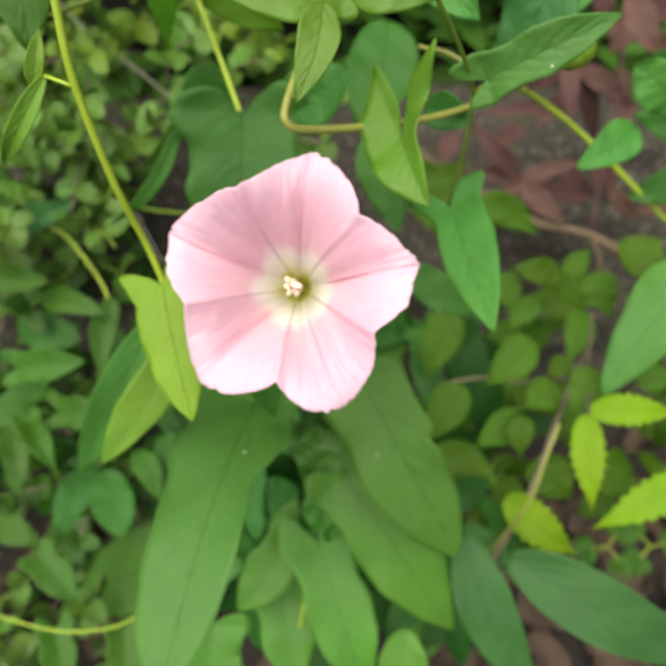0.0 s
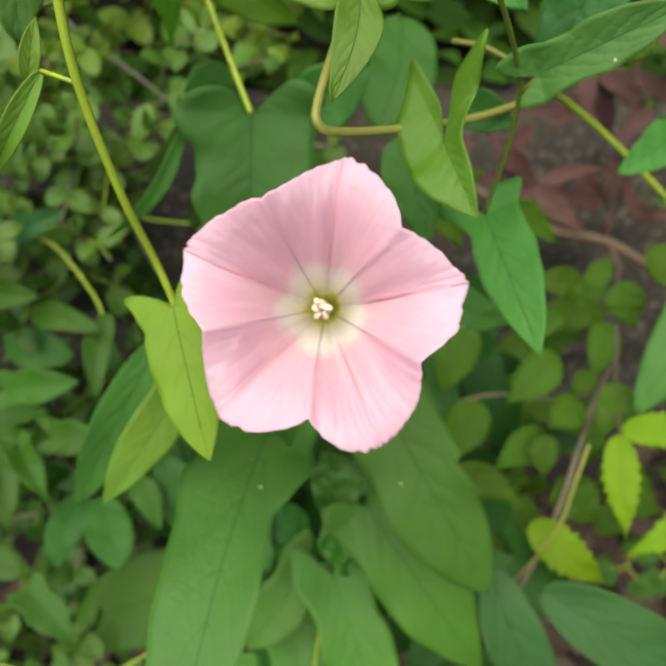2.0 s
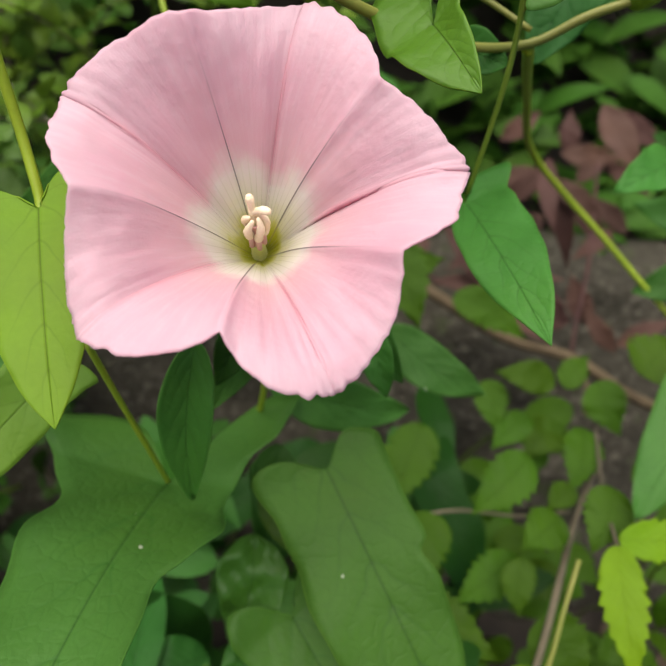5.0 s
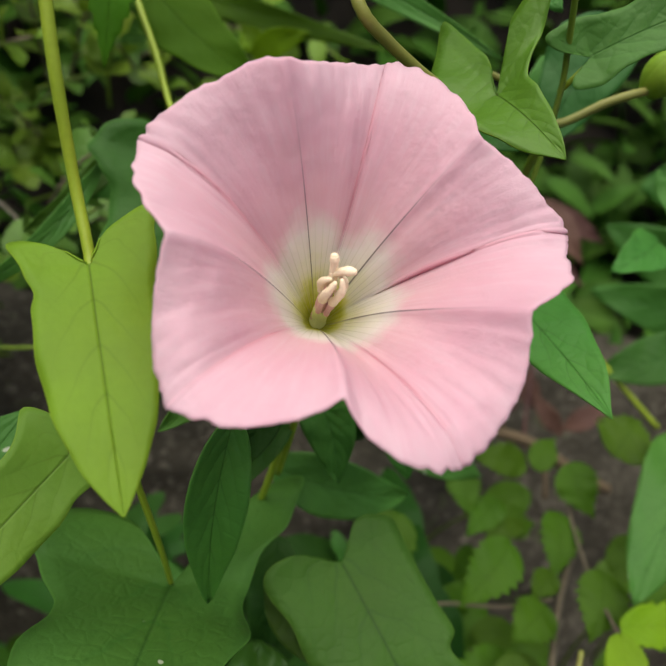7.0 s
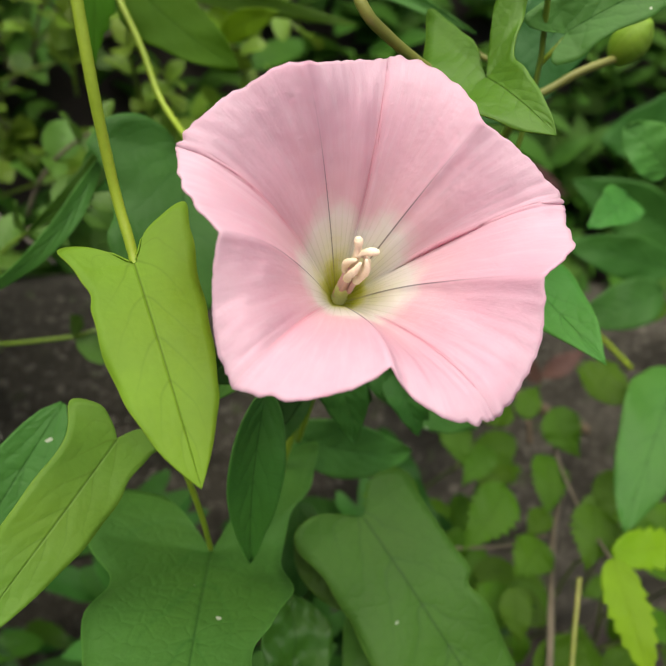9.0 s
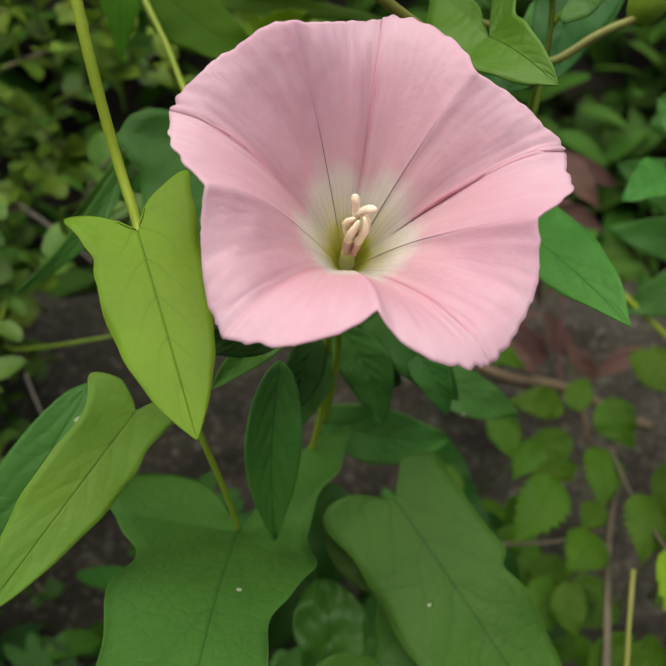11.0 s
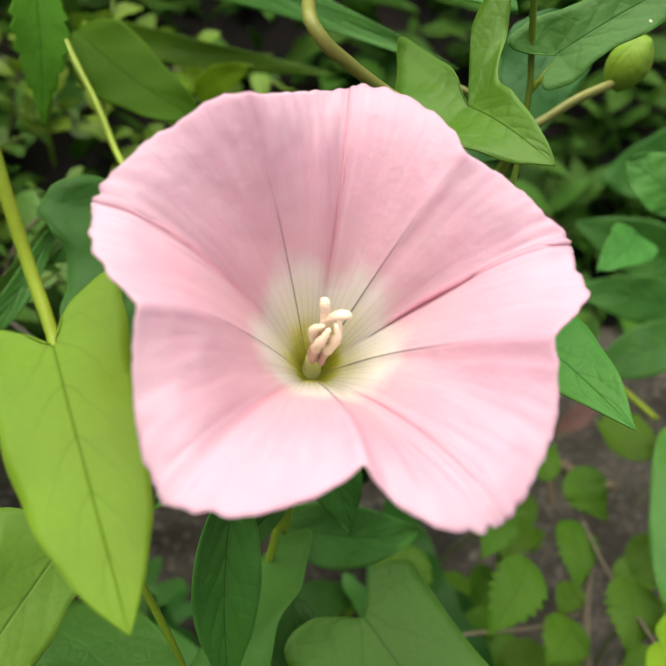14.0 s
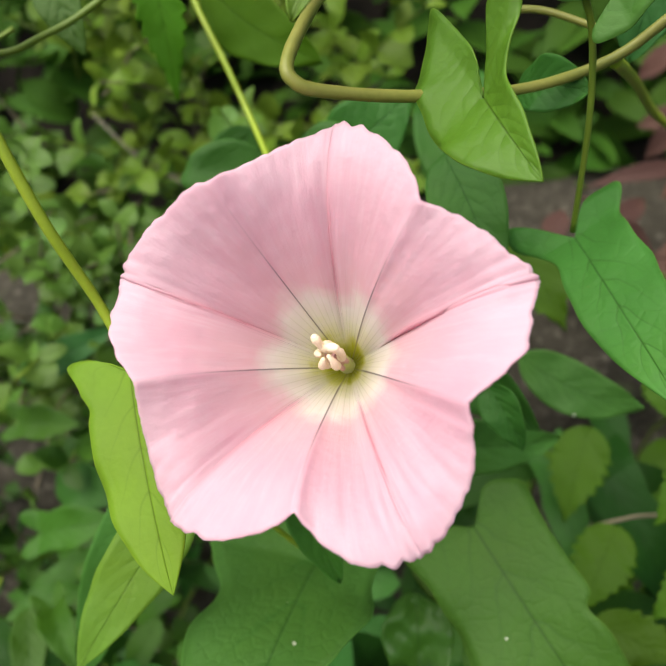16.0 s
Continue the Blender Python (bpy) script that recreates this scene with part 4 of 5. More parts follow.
leaf(left, (-0.1225, 0.1463, 0.1676), (-0.1082, 0.1268, 0.1651), (0.10, -0.06, 0.99), 0.0110, "hastate", grass, 1, 0.2, 0.3)
leaf(left, (-0.1451, 0.1212, 0.1290), (-0.1259, 0.1129, 0.1289), (-0.07, -0.17, 0.98), 0.0125, "oval", grass, 0, 0.06, 0.1)
leaf(serr, (0.0935, 0.1977, 0.2014), (0.0723, 0.1994, 0.2028), (-0.01, -0.70, 0.71), 0.0115, "serrate", leafy, 0, 0.06, 0.1)
leaf(serr, (0.0962, 0.1967, 0.2007), (0.1058, 0.2059, 0.2079), (-0.16, -0.50, 0.85), 0.0098, "serrate", leafy, 0, 0.06, 0.1)
leaf(serr, (0.0733, 0.2052, 0.1946), (0.0755, 0.1910, 0.1835), (-0.24, -0.62, 0.75), 0.0119, "serrate", leafy, 0, 0.06, 0.1)
leaf(serr, (0.0877, 0.1959, 0.1874), (0.0737, 0.1860, 0.1796), (-0.11, -0.52, 0.85), 0.0112, "serrate", leafy, 0, 0.06, 0.1)
leaf(serr, (0.1065, 0.1949, 0.2056), (0.1125, 0.1807, 0.1945), (-0.34, -0.66, 0.67), 0.0144, "serrate", leafy, 0, 0.06, 0.1)
leaf(serr, (0.1023, 0.1860, 0.1923), (0.0945, 0.1652, 0.1824), (-0.24, -0.34, 0.91), 0.0125, "serrate", leafy, 0, 0.06, 0.1)
leaf(serr, (0.0794, 0.1703, 0.1927), (0.0603, 0.1559, 0.1815), (-0.14, -0.49, 0.86), 0.0155, "serrate", leafy, 0, 0.06, 0.1)
leaf(serr, (0.0954, 0.1672, 0.1840), (0.0864, 0.1609, 0.1790), (-0.16, -0.45, 0.88), 0.0089, "serrate", leafy, 0, 0.06, 0.1)
leaf(serr, (0.0507, 0.1917, 0.1840), (0.0390, 0.1689, 0.1663), (-0.13, -0.57, 0.81), 0.0177, "serrate", leafy, 0, 0.06, 0.1)
leaf(serr, (0.0525, 0.1619, 0.1735), (0.0379, 0.1402, 0.1629), (-0.07, -0.40, 0.91), 0.0170, "serrate", leafy, 0, 0.06, 0.1)
leaf(serr, (0.0787, 0.1523, 0.1660), (0.0578, 0.1413, 0.1574), (-0.13, -0.44, 0.89), 0.0143, "serrate", leafy, 0, 0.06, 0.1)
leaf(serr, (0.0886, 0.1563, 0.1818), (0.0760, 0.1484, 0.1756), (-0.15, -0.44, 0.88), 0.0142, "serrate", leafy, 0, 0.06, 0.1)
leaf(serr, (0.0760, 0.1464, 0.1740), (0.0743, 0.1333, 0.1639), (-0.27, -0.57, 0.78), 0.0104, "serrate", leafy, 0, 0.06, 0.1)
leaf(serr, (0.0413, 0.1388, 0.1618), (0.0676, 0.1238, 0.1564), (-0.11, -0.50, 0.86), 0.0156, "serrate", leafy, 0, 0.06, 0.1)
leaf(serr, (0.0956, 0.1501, 0.2023), (0.0878, 0.1359, 0.1912), (-0.31, -0.47, 0.82), 0.0141, "serrate", leafy, 0, 0.06, 0.1)
leaf(serr, (0.0909, 0.1325, 0.2012), (0.1228, 0.1313, 0.2003), (0.00, -0.54, 0.84), 0.0115, "serrate", sun_leaf, 0, 0.06, 0.1)
leaf(serr, (0.0893, 0.1306, 0.2014), (0.0901, 0.1020, 0.1832), (-0.34, -0.51, 0.79), 0.0117, "serrate", sun_leaf, 0, 0.06, 0.1)
leaf(serr, (0.1288, 0.1141, 0.1869), (0.0935, 0.1010, 0.1703), (-0.29, -0.34, 0.89), 0.0134, "serrate", sun_leaf, 0, 0.06, 0.1)
leaf(serr, (0.0802, 0.1331, 0.1637), (0.0945, 0.1198, 0.1533), (-0.08, -0.66, 0.74), 0.0185, "serrate", leafy, 0, 0.06, 0.1)
leaf(serr, (0.1075, 0.1337, 0.1515), (0.1241, 0.1275, 0.1466), (0.01, -0.60, 0.80), 0.0115, "serrate", leafy, 0, 0.06, 0.1)
leaf(serr, (0.0717, 0.1261, 0.1455), (0.0551, 0.1037, 0.1343), (-0.17, -0.33, 0.93), 0.0159, "oval", leafy, 0, 0.06, 0.1)
leaf(serr, (0.0660, 0.1168, 0.1636), (0.0915, 0.0968, 0.1543), (-0.10, -0.52, 0.85), 0.0154, "serrate", sun_leaf, 0, 0.1, 0.2)
leaf(serr, (0.0616, 0.2294, 0.2135), (0.0874, 0.2176, 0.2043), (-0.13, -0.77, 0.62), 0.0144, "serrate", leafy, 0, 0.06, 0.1)
leaf(serr, (0.0297, 0.2260, 0.2363), (0.0440, 0.2008, 0.2166), (-0.18, -0.67, 0.72), 0.0194, "serrate", leafy, 0, 0.06, 0.1)
leaf(serr, (0.0408, 0.2336, 0.2168), (0.0580, 0.2405, 0.2222), (0.06, -0.70, 0.71), 0.0108, "serrate", leafy, 0, 0.06, 0.1)
leaf(serr, (0.1215, 0.1791, 0.1869), (0.1354, 0.1667, 0.1772), (-0.22, -0.74, 0.63), 0.0157, "serrate", leafy, 0, 0.06, 0.1)
leaf(serr, (0.1250, 0.1626, 0.1740), (0.1424, 0.1640, 0.1751), (-0.01, -0.52, 0.85), 0.0105, "serrate", leafy, 0, 0.06, 0.1)
leaf(serr, (0.1131, 0.1847, 0.2166), (0.1261, 0.1949, 0.2246), (-0.16, -0.47, 0.87), 0.0195, "serrate", leafy, 0, 0.06, 0.1)
leaf(maple, (0.0889, 0.2633, 0.1956), (0.0634, 0.2770, 0.2190), (-0.06, -0.89, 0.46), 0.0101, "maple", red, 0, 0.08, 0.15)
leaf(maple, (0.0883, 0.2628, 0.1952), (0.1094, 0.2429, 0.1860), (-0.34, -0.67, 0.66), 0.0105, "maple", red, 0, 0.08, 0.15)
leaf(maple, (0.0889, 0.2638, 0.1959), (0.1184, 0.2656, 0.2037), (-0.13, -0.74, 0.66), 0.0072, "maple", red, 0, 0.08, 0.15)
leaf(maple, (0.0869, 0.2625, 0.1950), (0.0798, 0.2514, 0.1863), (-0.12, -0.56, 0.82), 0.0073, "maple", red, 0, 0.08, 0.15)
leaf(maple, (0.0859, 0.2641, 0.1962), (0.0626, 0.2696, 0.1942), (-0.23, -0.75, 0.62), 0.0073, "maple", red, 0, 0.08, 0.15)
leaf(maple, (0.1090, 0.2993, 0.2427), (0.1094, 0.2712, 0.2208), (-0.33, -0.58, 0.74), 0.0085, "maple", red, 0, 0.08, 0.15)
leaf(maple, (0.1094, 0.2855, 0.2193), (0.0642, 0.2785, 0.2202), (0.13, -0.80, 0.59), 0.0068, "maple", red, 0, 0.08, 0.15)
leaf(maple, (0.1124, 0.3024, 0.2325), (0.1424, 0.2954, 0.2143), (-0.01, -0.94, 0.34), 0.0099, "maple", red, 0, 0.08, 0.15)
leaf(maple, (0.1124, 0.3055, 0.2349), (0.0960, 0.3099, 0.2130), (-0.53, -0.82, 0.23), 0.0101, "maple", red, 0, 0.08, 0.15)
leaf(maple, (0.1104, 0.3086, 0.2374), (0.1335, 0.2974, 0.1905), (-0.15, -0.98, 0.16), 0.0103, "maple", red, 0, 0.08, 0.15)
leaf(maple, (0.1298, 0.3105, 0.2642), (0.1438, 0.2848, 0.2441), (-0.46, -0.69, 0.56), 0.0131, "maple", red, 0, 0.08, 0.15)
leaf(maple, (0.1340, 0.3190, 0.2582), (0.1648, 0.3069, 0.2487), (-0.24, -0.89, 0.38), 0.0111, "maple", red, 0, 0.08, 0.15)
leaf(maple, (0.0578, 0.2773, 0.2129), (0.0508, 0.2640, 0.2025), (-0.05, -0.60, 0.80), 0.0098, "maple", red, 0, 0.08, 0.15)
leaf(maple, (0.1465, 0.2954, 0.2143), (0.1260, 0.2825, 0.2043), (-0.01, -0.60, 0.80), 0.0084, "maple", red, 0, 0.08, 0.15)
leaf(right, (0.1551, 0.2235, 0.2642), (0.1168, 0.2400, 0.2754), (-0.35, -0.92, 0.15), 0.0196, "hastate", dark, 1, 0.06, 0.1)
leaf(right, (0.1549, 0.2178, 0.2511), (0.1144, 0.2314, 0.2542), (-0.29, -0.92, 0.28), 0.0165, "lance", dark, 0, 0.06, 0.1)
leaf(right, (0.1548, 0.2120, 0.2380), (0.1258, 0.2189, 0.2336), (-0.27, -0.86, 0.44), 0.0135, "lance", leafy, 0, 0.06, 0.1)
leaf(right, (0.1996, 0.2793, 0.2929), (0.1577, 0.2865, 0.2804), (-0.24, -0.93, 0.28), 0.0343, "hastate", dark, 0, 0.06, 0.1)
leaf(right, (0.1469, 0.2091, 0.2460), (0.1142, 0.2107, 0.2317), (-0.28, -0.79, 0.55), 0.0173, "lance", dark, 0, 0.06, 0.1)
leaf(top, (-0.0281, 0.2999, 0.3375), (0.0387, 0.1829, 0.3236), (-0.86, -0.50, 0.13), 0.0102, "lance", mid, 0, 0.10, 0.15)
leaf(top, (-0.0499, 0.3116, 0.3232), (0.0301, 0.2502, 0.3162), (-0.60, -0.79, 0.09), 0.0093, "lance", leafy, 0, 0.12, 0.15)
leaf(top, (-0.0413, 0.2151, 0.3235), (-0.0143, 0.1950, 0.3075), (-0.30, -0.80, 0.52), 0.0185, "ovate", olive, 0, 0.06, 0.1)
leaf(top, (-0.0099, 0.2687, 0.3049), (0.0059, 0.2576, 0.3162), (-0.49, -0.86, -0.16), 0.0088, "lance", sun_leaf, 0, 0.06, 0.1)
leaf(top, (-0.0086, 0.2686, 0.3057), (-0.0124, 0.2744, 0.3160), (-0.21, -0.89, 0.41), 0.0075, "lance", sun_leaf, 0, 0.06, 0.1)
leaf(top, (0.0554, 0.1723, 0.3369), (0.0438, 0.1637, 0.3093), (-0.37, -0.83, 0.42), 0.0190, "hastate", blue, 0, 0.06, 0.1)
leaf(main, (-0.0361, 0.2028, 0.2917), (-0.0511, 0.1993, 0.2733), (0.01, -0.98, 0.18), 0.0164, "hastate", dark, 0, 0.06, 0.1)
leaf(left, (-0.0414, 0.1927, 0.2908), (-0.0609, 0.1784, 0.2706), (0.23, -0.88, 0.41), 0.0056, "lance", grass, 0, 0.2, 0.2)
leaf(main, (-0.0008, 0.1374, 0.2240), (-0.0027, 0.1254, 0.2015), (-0.14, -0.87, 0.47), 0.0139, "hastate", dark, 0, 0.06, 0.1)
leaf(main, (-0.0201, 0.1002, 0.1506), (-0.0104, 0.0848, 0.1386), (0.18, -0.53, 0.83), 0.0114, "lance", dark, 0, 0.06, 0.1)
leaf(maple, (0.0971, 0.3056, 0.1969), (0.0731, 0.2855, 0.1914), (0.24, -0.51, 0.82), 0.0102, "maple", red, 0, 0.08, 0.15)
leaf(maple, (0.1332, 0.3466, 0.2289), (0.1618, 0.3374, 0.2319), (-0.32, -0.84, 0.45), 0.0111, "maple", red, 0, 0.08, 0.15)
leaf(maple, (0.0990, 0.3321, 0.2176), (0.1286, 0.3254, 0.2225), (-0.27, -0.83, 0.49), 0.0098, "maple", red, 0, 0.08, 0.15)
leaf(maple, (0.1527, 0.3114, 0.2015), (0.1290, 0.3187, 0.2173), (-0.06, -0.94, 0.34), 0.0088, "maple", red, 0, 0.08, 0.15)
leaf(maple, (0.1339, 0.2780, 0.1753), (0.0996, 0.2745, 0.1827), (0.21, -0.78, 0.59), 0.0107, "maple", red, 0, 0.08, 0.15)
leaf(maple, (0.1374, 0.3466, 0.2289), (0.1360, 0.3571, 0.2473), (-0.33, -0.83, 0.45), 0.0102, "maple", red, 0, 0.08, 0.15)
leaf(maple, (0.1029, 0.3495, 0.2312), (0.1216, 0.3553, 0.2459), (-0.16, -0.83, 0.53), 0.0098, "maple", red, 0, 0.08, 0.15)
leaf(maple, (0.1419, 0.2771, 0.1747), (0.1315, 0.2888, 0.1940), (-0.25, -0.88, 0.40), 0.0112, "maple", red, 0, 0.08, 0.15)
leaf(maple, (0.1116, 0.2838, 0.1799), (0.0792, 0.2711, 0.1801), (0.26, -0.64, 0.72), 0.0112, "maple", red, 0, 0.08, 0.15)
leaf(maple, (0.1566, 0.3439, 0.2268), (0.1741, 0.3224, 0.2202), (-0.57, -0.63, 0.53), 0.0089, "maple", red, 0, 0.08, 0.15)
leaf(maple, (0.1649, 0.3148, 0.2041), (0.1387, 0.3210, 0.2191), (-0.03, -0.94, 0.33), 0.0093, "maple", red, 0, 0.08, 0.15)
leaf(maple, (0.1222, 0.3193, 0.2076), (0.1006, 0.2973, 0.2006), (0.18, -0.46, 0.87), 0.0102, "maple", red, 0, 0.08, 0.15)
leaf(maple, (0.1293, 0.2749, 0.1729), (0.1131, 0.2855, 0.1914), (-0.13, -0.90, 0.41), 0.0112, "maple", red, 0, 0.08, 0.15)
leaf(maple, (0.1547, 0.2676, 0.1672), (0.1360, 0.2778, 0.1854), (-0.12, -0.91, 0.39), 0.0088, "maple", red, 0, 0.08, 0.15)
leaf(maple, (0.1551, 0.2698, 0.1689), (0.1777, 0.2741, 0.1825), (-0.29, -0.66, 0.69), 0.0102, "maple", red, 0, 0.08, 0.15)
leaf(maple, (0.1413, 0.3341, 0.2192), (0.1538, 0.3427, 0.2361), (-0.27, -0.76, 0.59), 0.0102, "maple", red, 0, 0.08, 0.15)
# three small leaves below the flower, its shade put into their colour
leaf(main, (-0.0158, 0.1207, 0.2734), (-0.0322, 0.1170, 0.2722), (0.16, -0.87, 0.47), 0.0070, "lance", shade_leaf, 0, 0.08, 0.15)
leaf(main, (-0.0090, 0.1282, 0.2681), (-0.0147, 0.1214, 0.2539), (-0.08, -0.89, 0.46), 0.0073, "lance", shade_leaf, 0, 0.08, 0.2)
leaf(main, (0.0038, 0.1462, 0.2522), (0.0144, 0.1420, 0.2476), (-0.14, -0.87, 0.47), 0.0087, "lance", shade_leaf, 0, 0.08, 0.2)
leaf(main, (-0.0073, 0.1339, 0.2684), (-0.0158, 0.1216, 0.2475), (-0.06, -0.85, 0.52), 0.0092, "lance", mid, 0, 0.06, 0.2)
leaf(main, (-0.0022, 0.1368, 0.2649), (0.0068, 0.1287, 0.2463), (-0.09, -0.93, 0.36), 0.0101, "lance", dark, 0, 0.06, 0.2)
leaf(main, (0.0070, 0.1417, 0.2661), (0.0242, 0.1321, 0.2492), (-0.14, -0.91, 0.38), 0.0109, "hastate", dark, 0.5, 0.06, 0.2)
leaf(main, (-0.0140, 0.1293, 0.2685), (-0.0285, 0.1234, 0.2598), (0.04, -0.86, 0.51), 0.0056, "lance", young, 0, 0.08, 0.3)
leaf(main, (-0.0070, 0.1451, 0.2575), (-0.0054, 0.1395, 0.2434), (-0.08, -0.93, 0.36), 0.0103, "oval", dark, 0, 0.06, 0.1)
stem(main, stem_green, 0.00082, (-0.0482, 0.1284, 0.3731), (-0.0484, 0.1216, 0.3547), (-0.0478, 0.1166, 0.3403), (-0.0446, 0.1126, 0.3203), (-0.0416, 0.1118, 0.3053), (-0.0394, 0.1092, 0.2980), (-0.0386, 0.1076, 0.2953))
stem(main, stem_green, 0.0004, (-0.0478, 0.1163, 0.3401), (-0.0543, 0.1196, 0.3404))
stem(main, stem_green, 0.0008, (-0.0533, 0.2351, 0.3508), (-0.0485, 0.2210, 0.3347), (-0.0432, 0.2086, 0.3212), (-0.0369, 0.1973, 0.3099), (-0.0323, 0.1894, 0.2999), (-0.0267, 0.1743, 0.2948))
stem(top, stem_mid, 0.00055, (0.0139, 0.1289, 0.3642), (0.0175, 0.1273, 0.3542), (0.0236, 0.1315, 0.3423), (0.0291, 0.1370, 0.3302), (0.0312, 0.1386, 0.3227), (0.0315, 0.1388, 0.3101), (0.0303, 0.1403, 0.2902))
stem(top, stem2, 0.00095, (0.0023, 0.1640, 0.3420), (-0.0023, 0.1507, 0.3365), (-0.0063, 0.1355, 0.3346), (-0.0094, 0.1224, 0.3317), (-0.0089, 0.1196, 0.3296), (-0.0054, 0.1213, 0.3271), (0.0065, 0.1299, 0.3215), (0.0229, 0.1406, 0.3164), (0.0366, 0.1470, 0.3167), (0.0461, 0.1475, 0.3224), (0.0564, 0.1480, 0.3269))
stem(top, stem_green, 0.0011, (0.0369, 0.1479, 0.3161), (0.0498, 0.1784, 0.2997), (0.0669, 0.2120, 0.2757), (0.0846, 0.2203, 0.2599), (0.0993, 0.2172, 0.2488), (0.1161, 0.2111, 0.2355), (0.1390, 0.2012, 0.2181))
stem(top, stem2, 0.00065, (0.0214, 0.1629, 0.3212), (0.0225, 0.1608, 0.3221), (0.0283, 0.1586, 0.3218), (0.0388, 0.1545, 0.3176))
stem(top, stem_green, 0.0005, (0.0311, 0.1390, 0.3229), (0.0342, 0.1377, 0.3284))
stem(left, stem_green, 0.00042, (-0.1319, 0.1466, 0.1848), (-0.1299, 0.1281, 0.1865), (-0.1371, 0.1080, 0.1730), (-0.1398, 0.0896, 0.1608), (-0.1305, 0.0796, 0.1550), (-0.1033, 0.0726, 0.1484), (-0.0836, 0.0720, 0.1498), (-0.0705, 0.0750, 0.1544), (-0.0518, 0.0859, 0.1599), (-0.0380, 0.0945, 0.1588))
stem(main, stem_green, 0.0006, (-0.0345, 0.1085, 0.2720), (-0.0305, 0.1110, 0.2580), (-0.0262, 0.1140, 0.2430), (-0.0233, 0.1178, 0.2302))
stem(main, stem_green, 0.0007, (-0.0070, 0.1170, 0.2841), (-0.0069, 0.1176, 0.2766), (-0.0052, 0.1249, 0.2631), (-0.0047, 0.1323, 0.2451))
stem(main, stem_green, 0.0006, (-0.0106, 0.0994, 0.1437), (-0.0071, 0.0874, 0.1406), (-0.0078, 0.0769, 0.1388))
stem(main, stem_green, 0.0006, (-0.0114, 0.0907, 0.1651), (-0.0102, 0.0832, 0.1551), (-0.0121, 0.0742, 0.1440))
stem(right, dry, 0.0011, (0.1075, 0.1777, 0.1858), (0.0972, 0.1615, 0.1757), (0.0788, 0.1242, 0.1630), (0.0655, 0.1032, 0.1556), (0.0560, 0.0920, 0.1506))
stem(right, stem2, 0.00065, (0.0814, 0.1306, 0.1949), (0.0766, 0.1207, 0.1870), (0.0718, 0.1101, 0.1762), (0.0648, 0.1034, 0.1633), (0.0574, 0.0981, 0.1516))
stem(serr, dry, 0.0006, (0.1075, 0.1983, 0.2019), (0.1059, 0.1833, 0.1927), (0.0977, 0.1565, 0.1946), (0.0904, 0.1307, 0.1998))
stem(serr, dry, 0.0006, (0.0462, 0.1675, 0.1651), (0.0620, 0.1685, 0.1685), (0.0796, 0.1626, 0.1740), (0.0936, 0.1611, 0.1792))
stem(left, pale_dry, 0.00045, (-0.1317, 0.3221, 0.2605), (-0.1142, 0.3101, 0.2449), (-0.0902, 0.2993, 0.2300), (-0.0663, 0.2914, 0.2112))
stem(left, pale_dry, 0.00045, (-0.0921, 0.2476, 0.1897), (-0.0875, 0.2418, 0.1788), (-0.0816, 0.2358, 0.1677))
stem(left, stem_green, 0.0007, (-0.1307, 0.2208, 0.2068), (-0.1163, 0.2187, 0.2052), (-0.1054, 0.2095, 0.1979), (-0.0964, 0.1981, 0.1890), (-0.0960, 0.1894, 0.1797))
stem(maple, maroon, 0.0007, (0.0889, 0.2625, 0.1950), (0.0647, 0.2712, 0.1954), (0.0552, 0.2801, 0.1961))
stem(maple, maroon, 0.0008, (0.1362, 0.3102, 0.2386), (0.1342, 0.2825, 0.2043), (0.1289, 0.2638, 0.1833), (0.1276, 0.2527, 0.1682))

# two shoots that arch over the shrub
stem(left, stem_mid, 0.0007, (-0.1093, 0.1661, 0.3091), (-0.1035, 0.1681, 0.3214), (-0.0956, 0.1680, 0.3288), (-0.0848, 0.1671, 0.3308), (-0.0716, 0.1675, 0.3268), (-0.0633, 0.1699, 0.3280), (-0.0549, 0.1733, 0.3303), (-0.0464, 0.1790, 0.3350), (-0.0440, 0.1860, 0.3440))
stem(left, stem_mid, 0.0006, (-0.1120, 0.1600, 0.3000), (-0.0997, 0.1746, 0.3157), (-0.0895, 0.1832, 0.3223), (-0.0790, 0.1900, 0.3260))

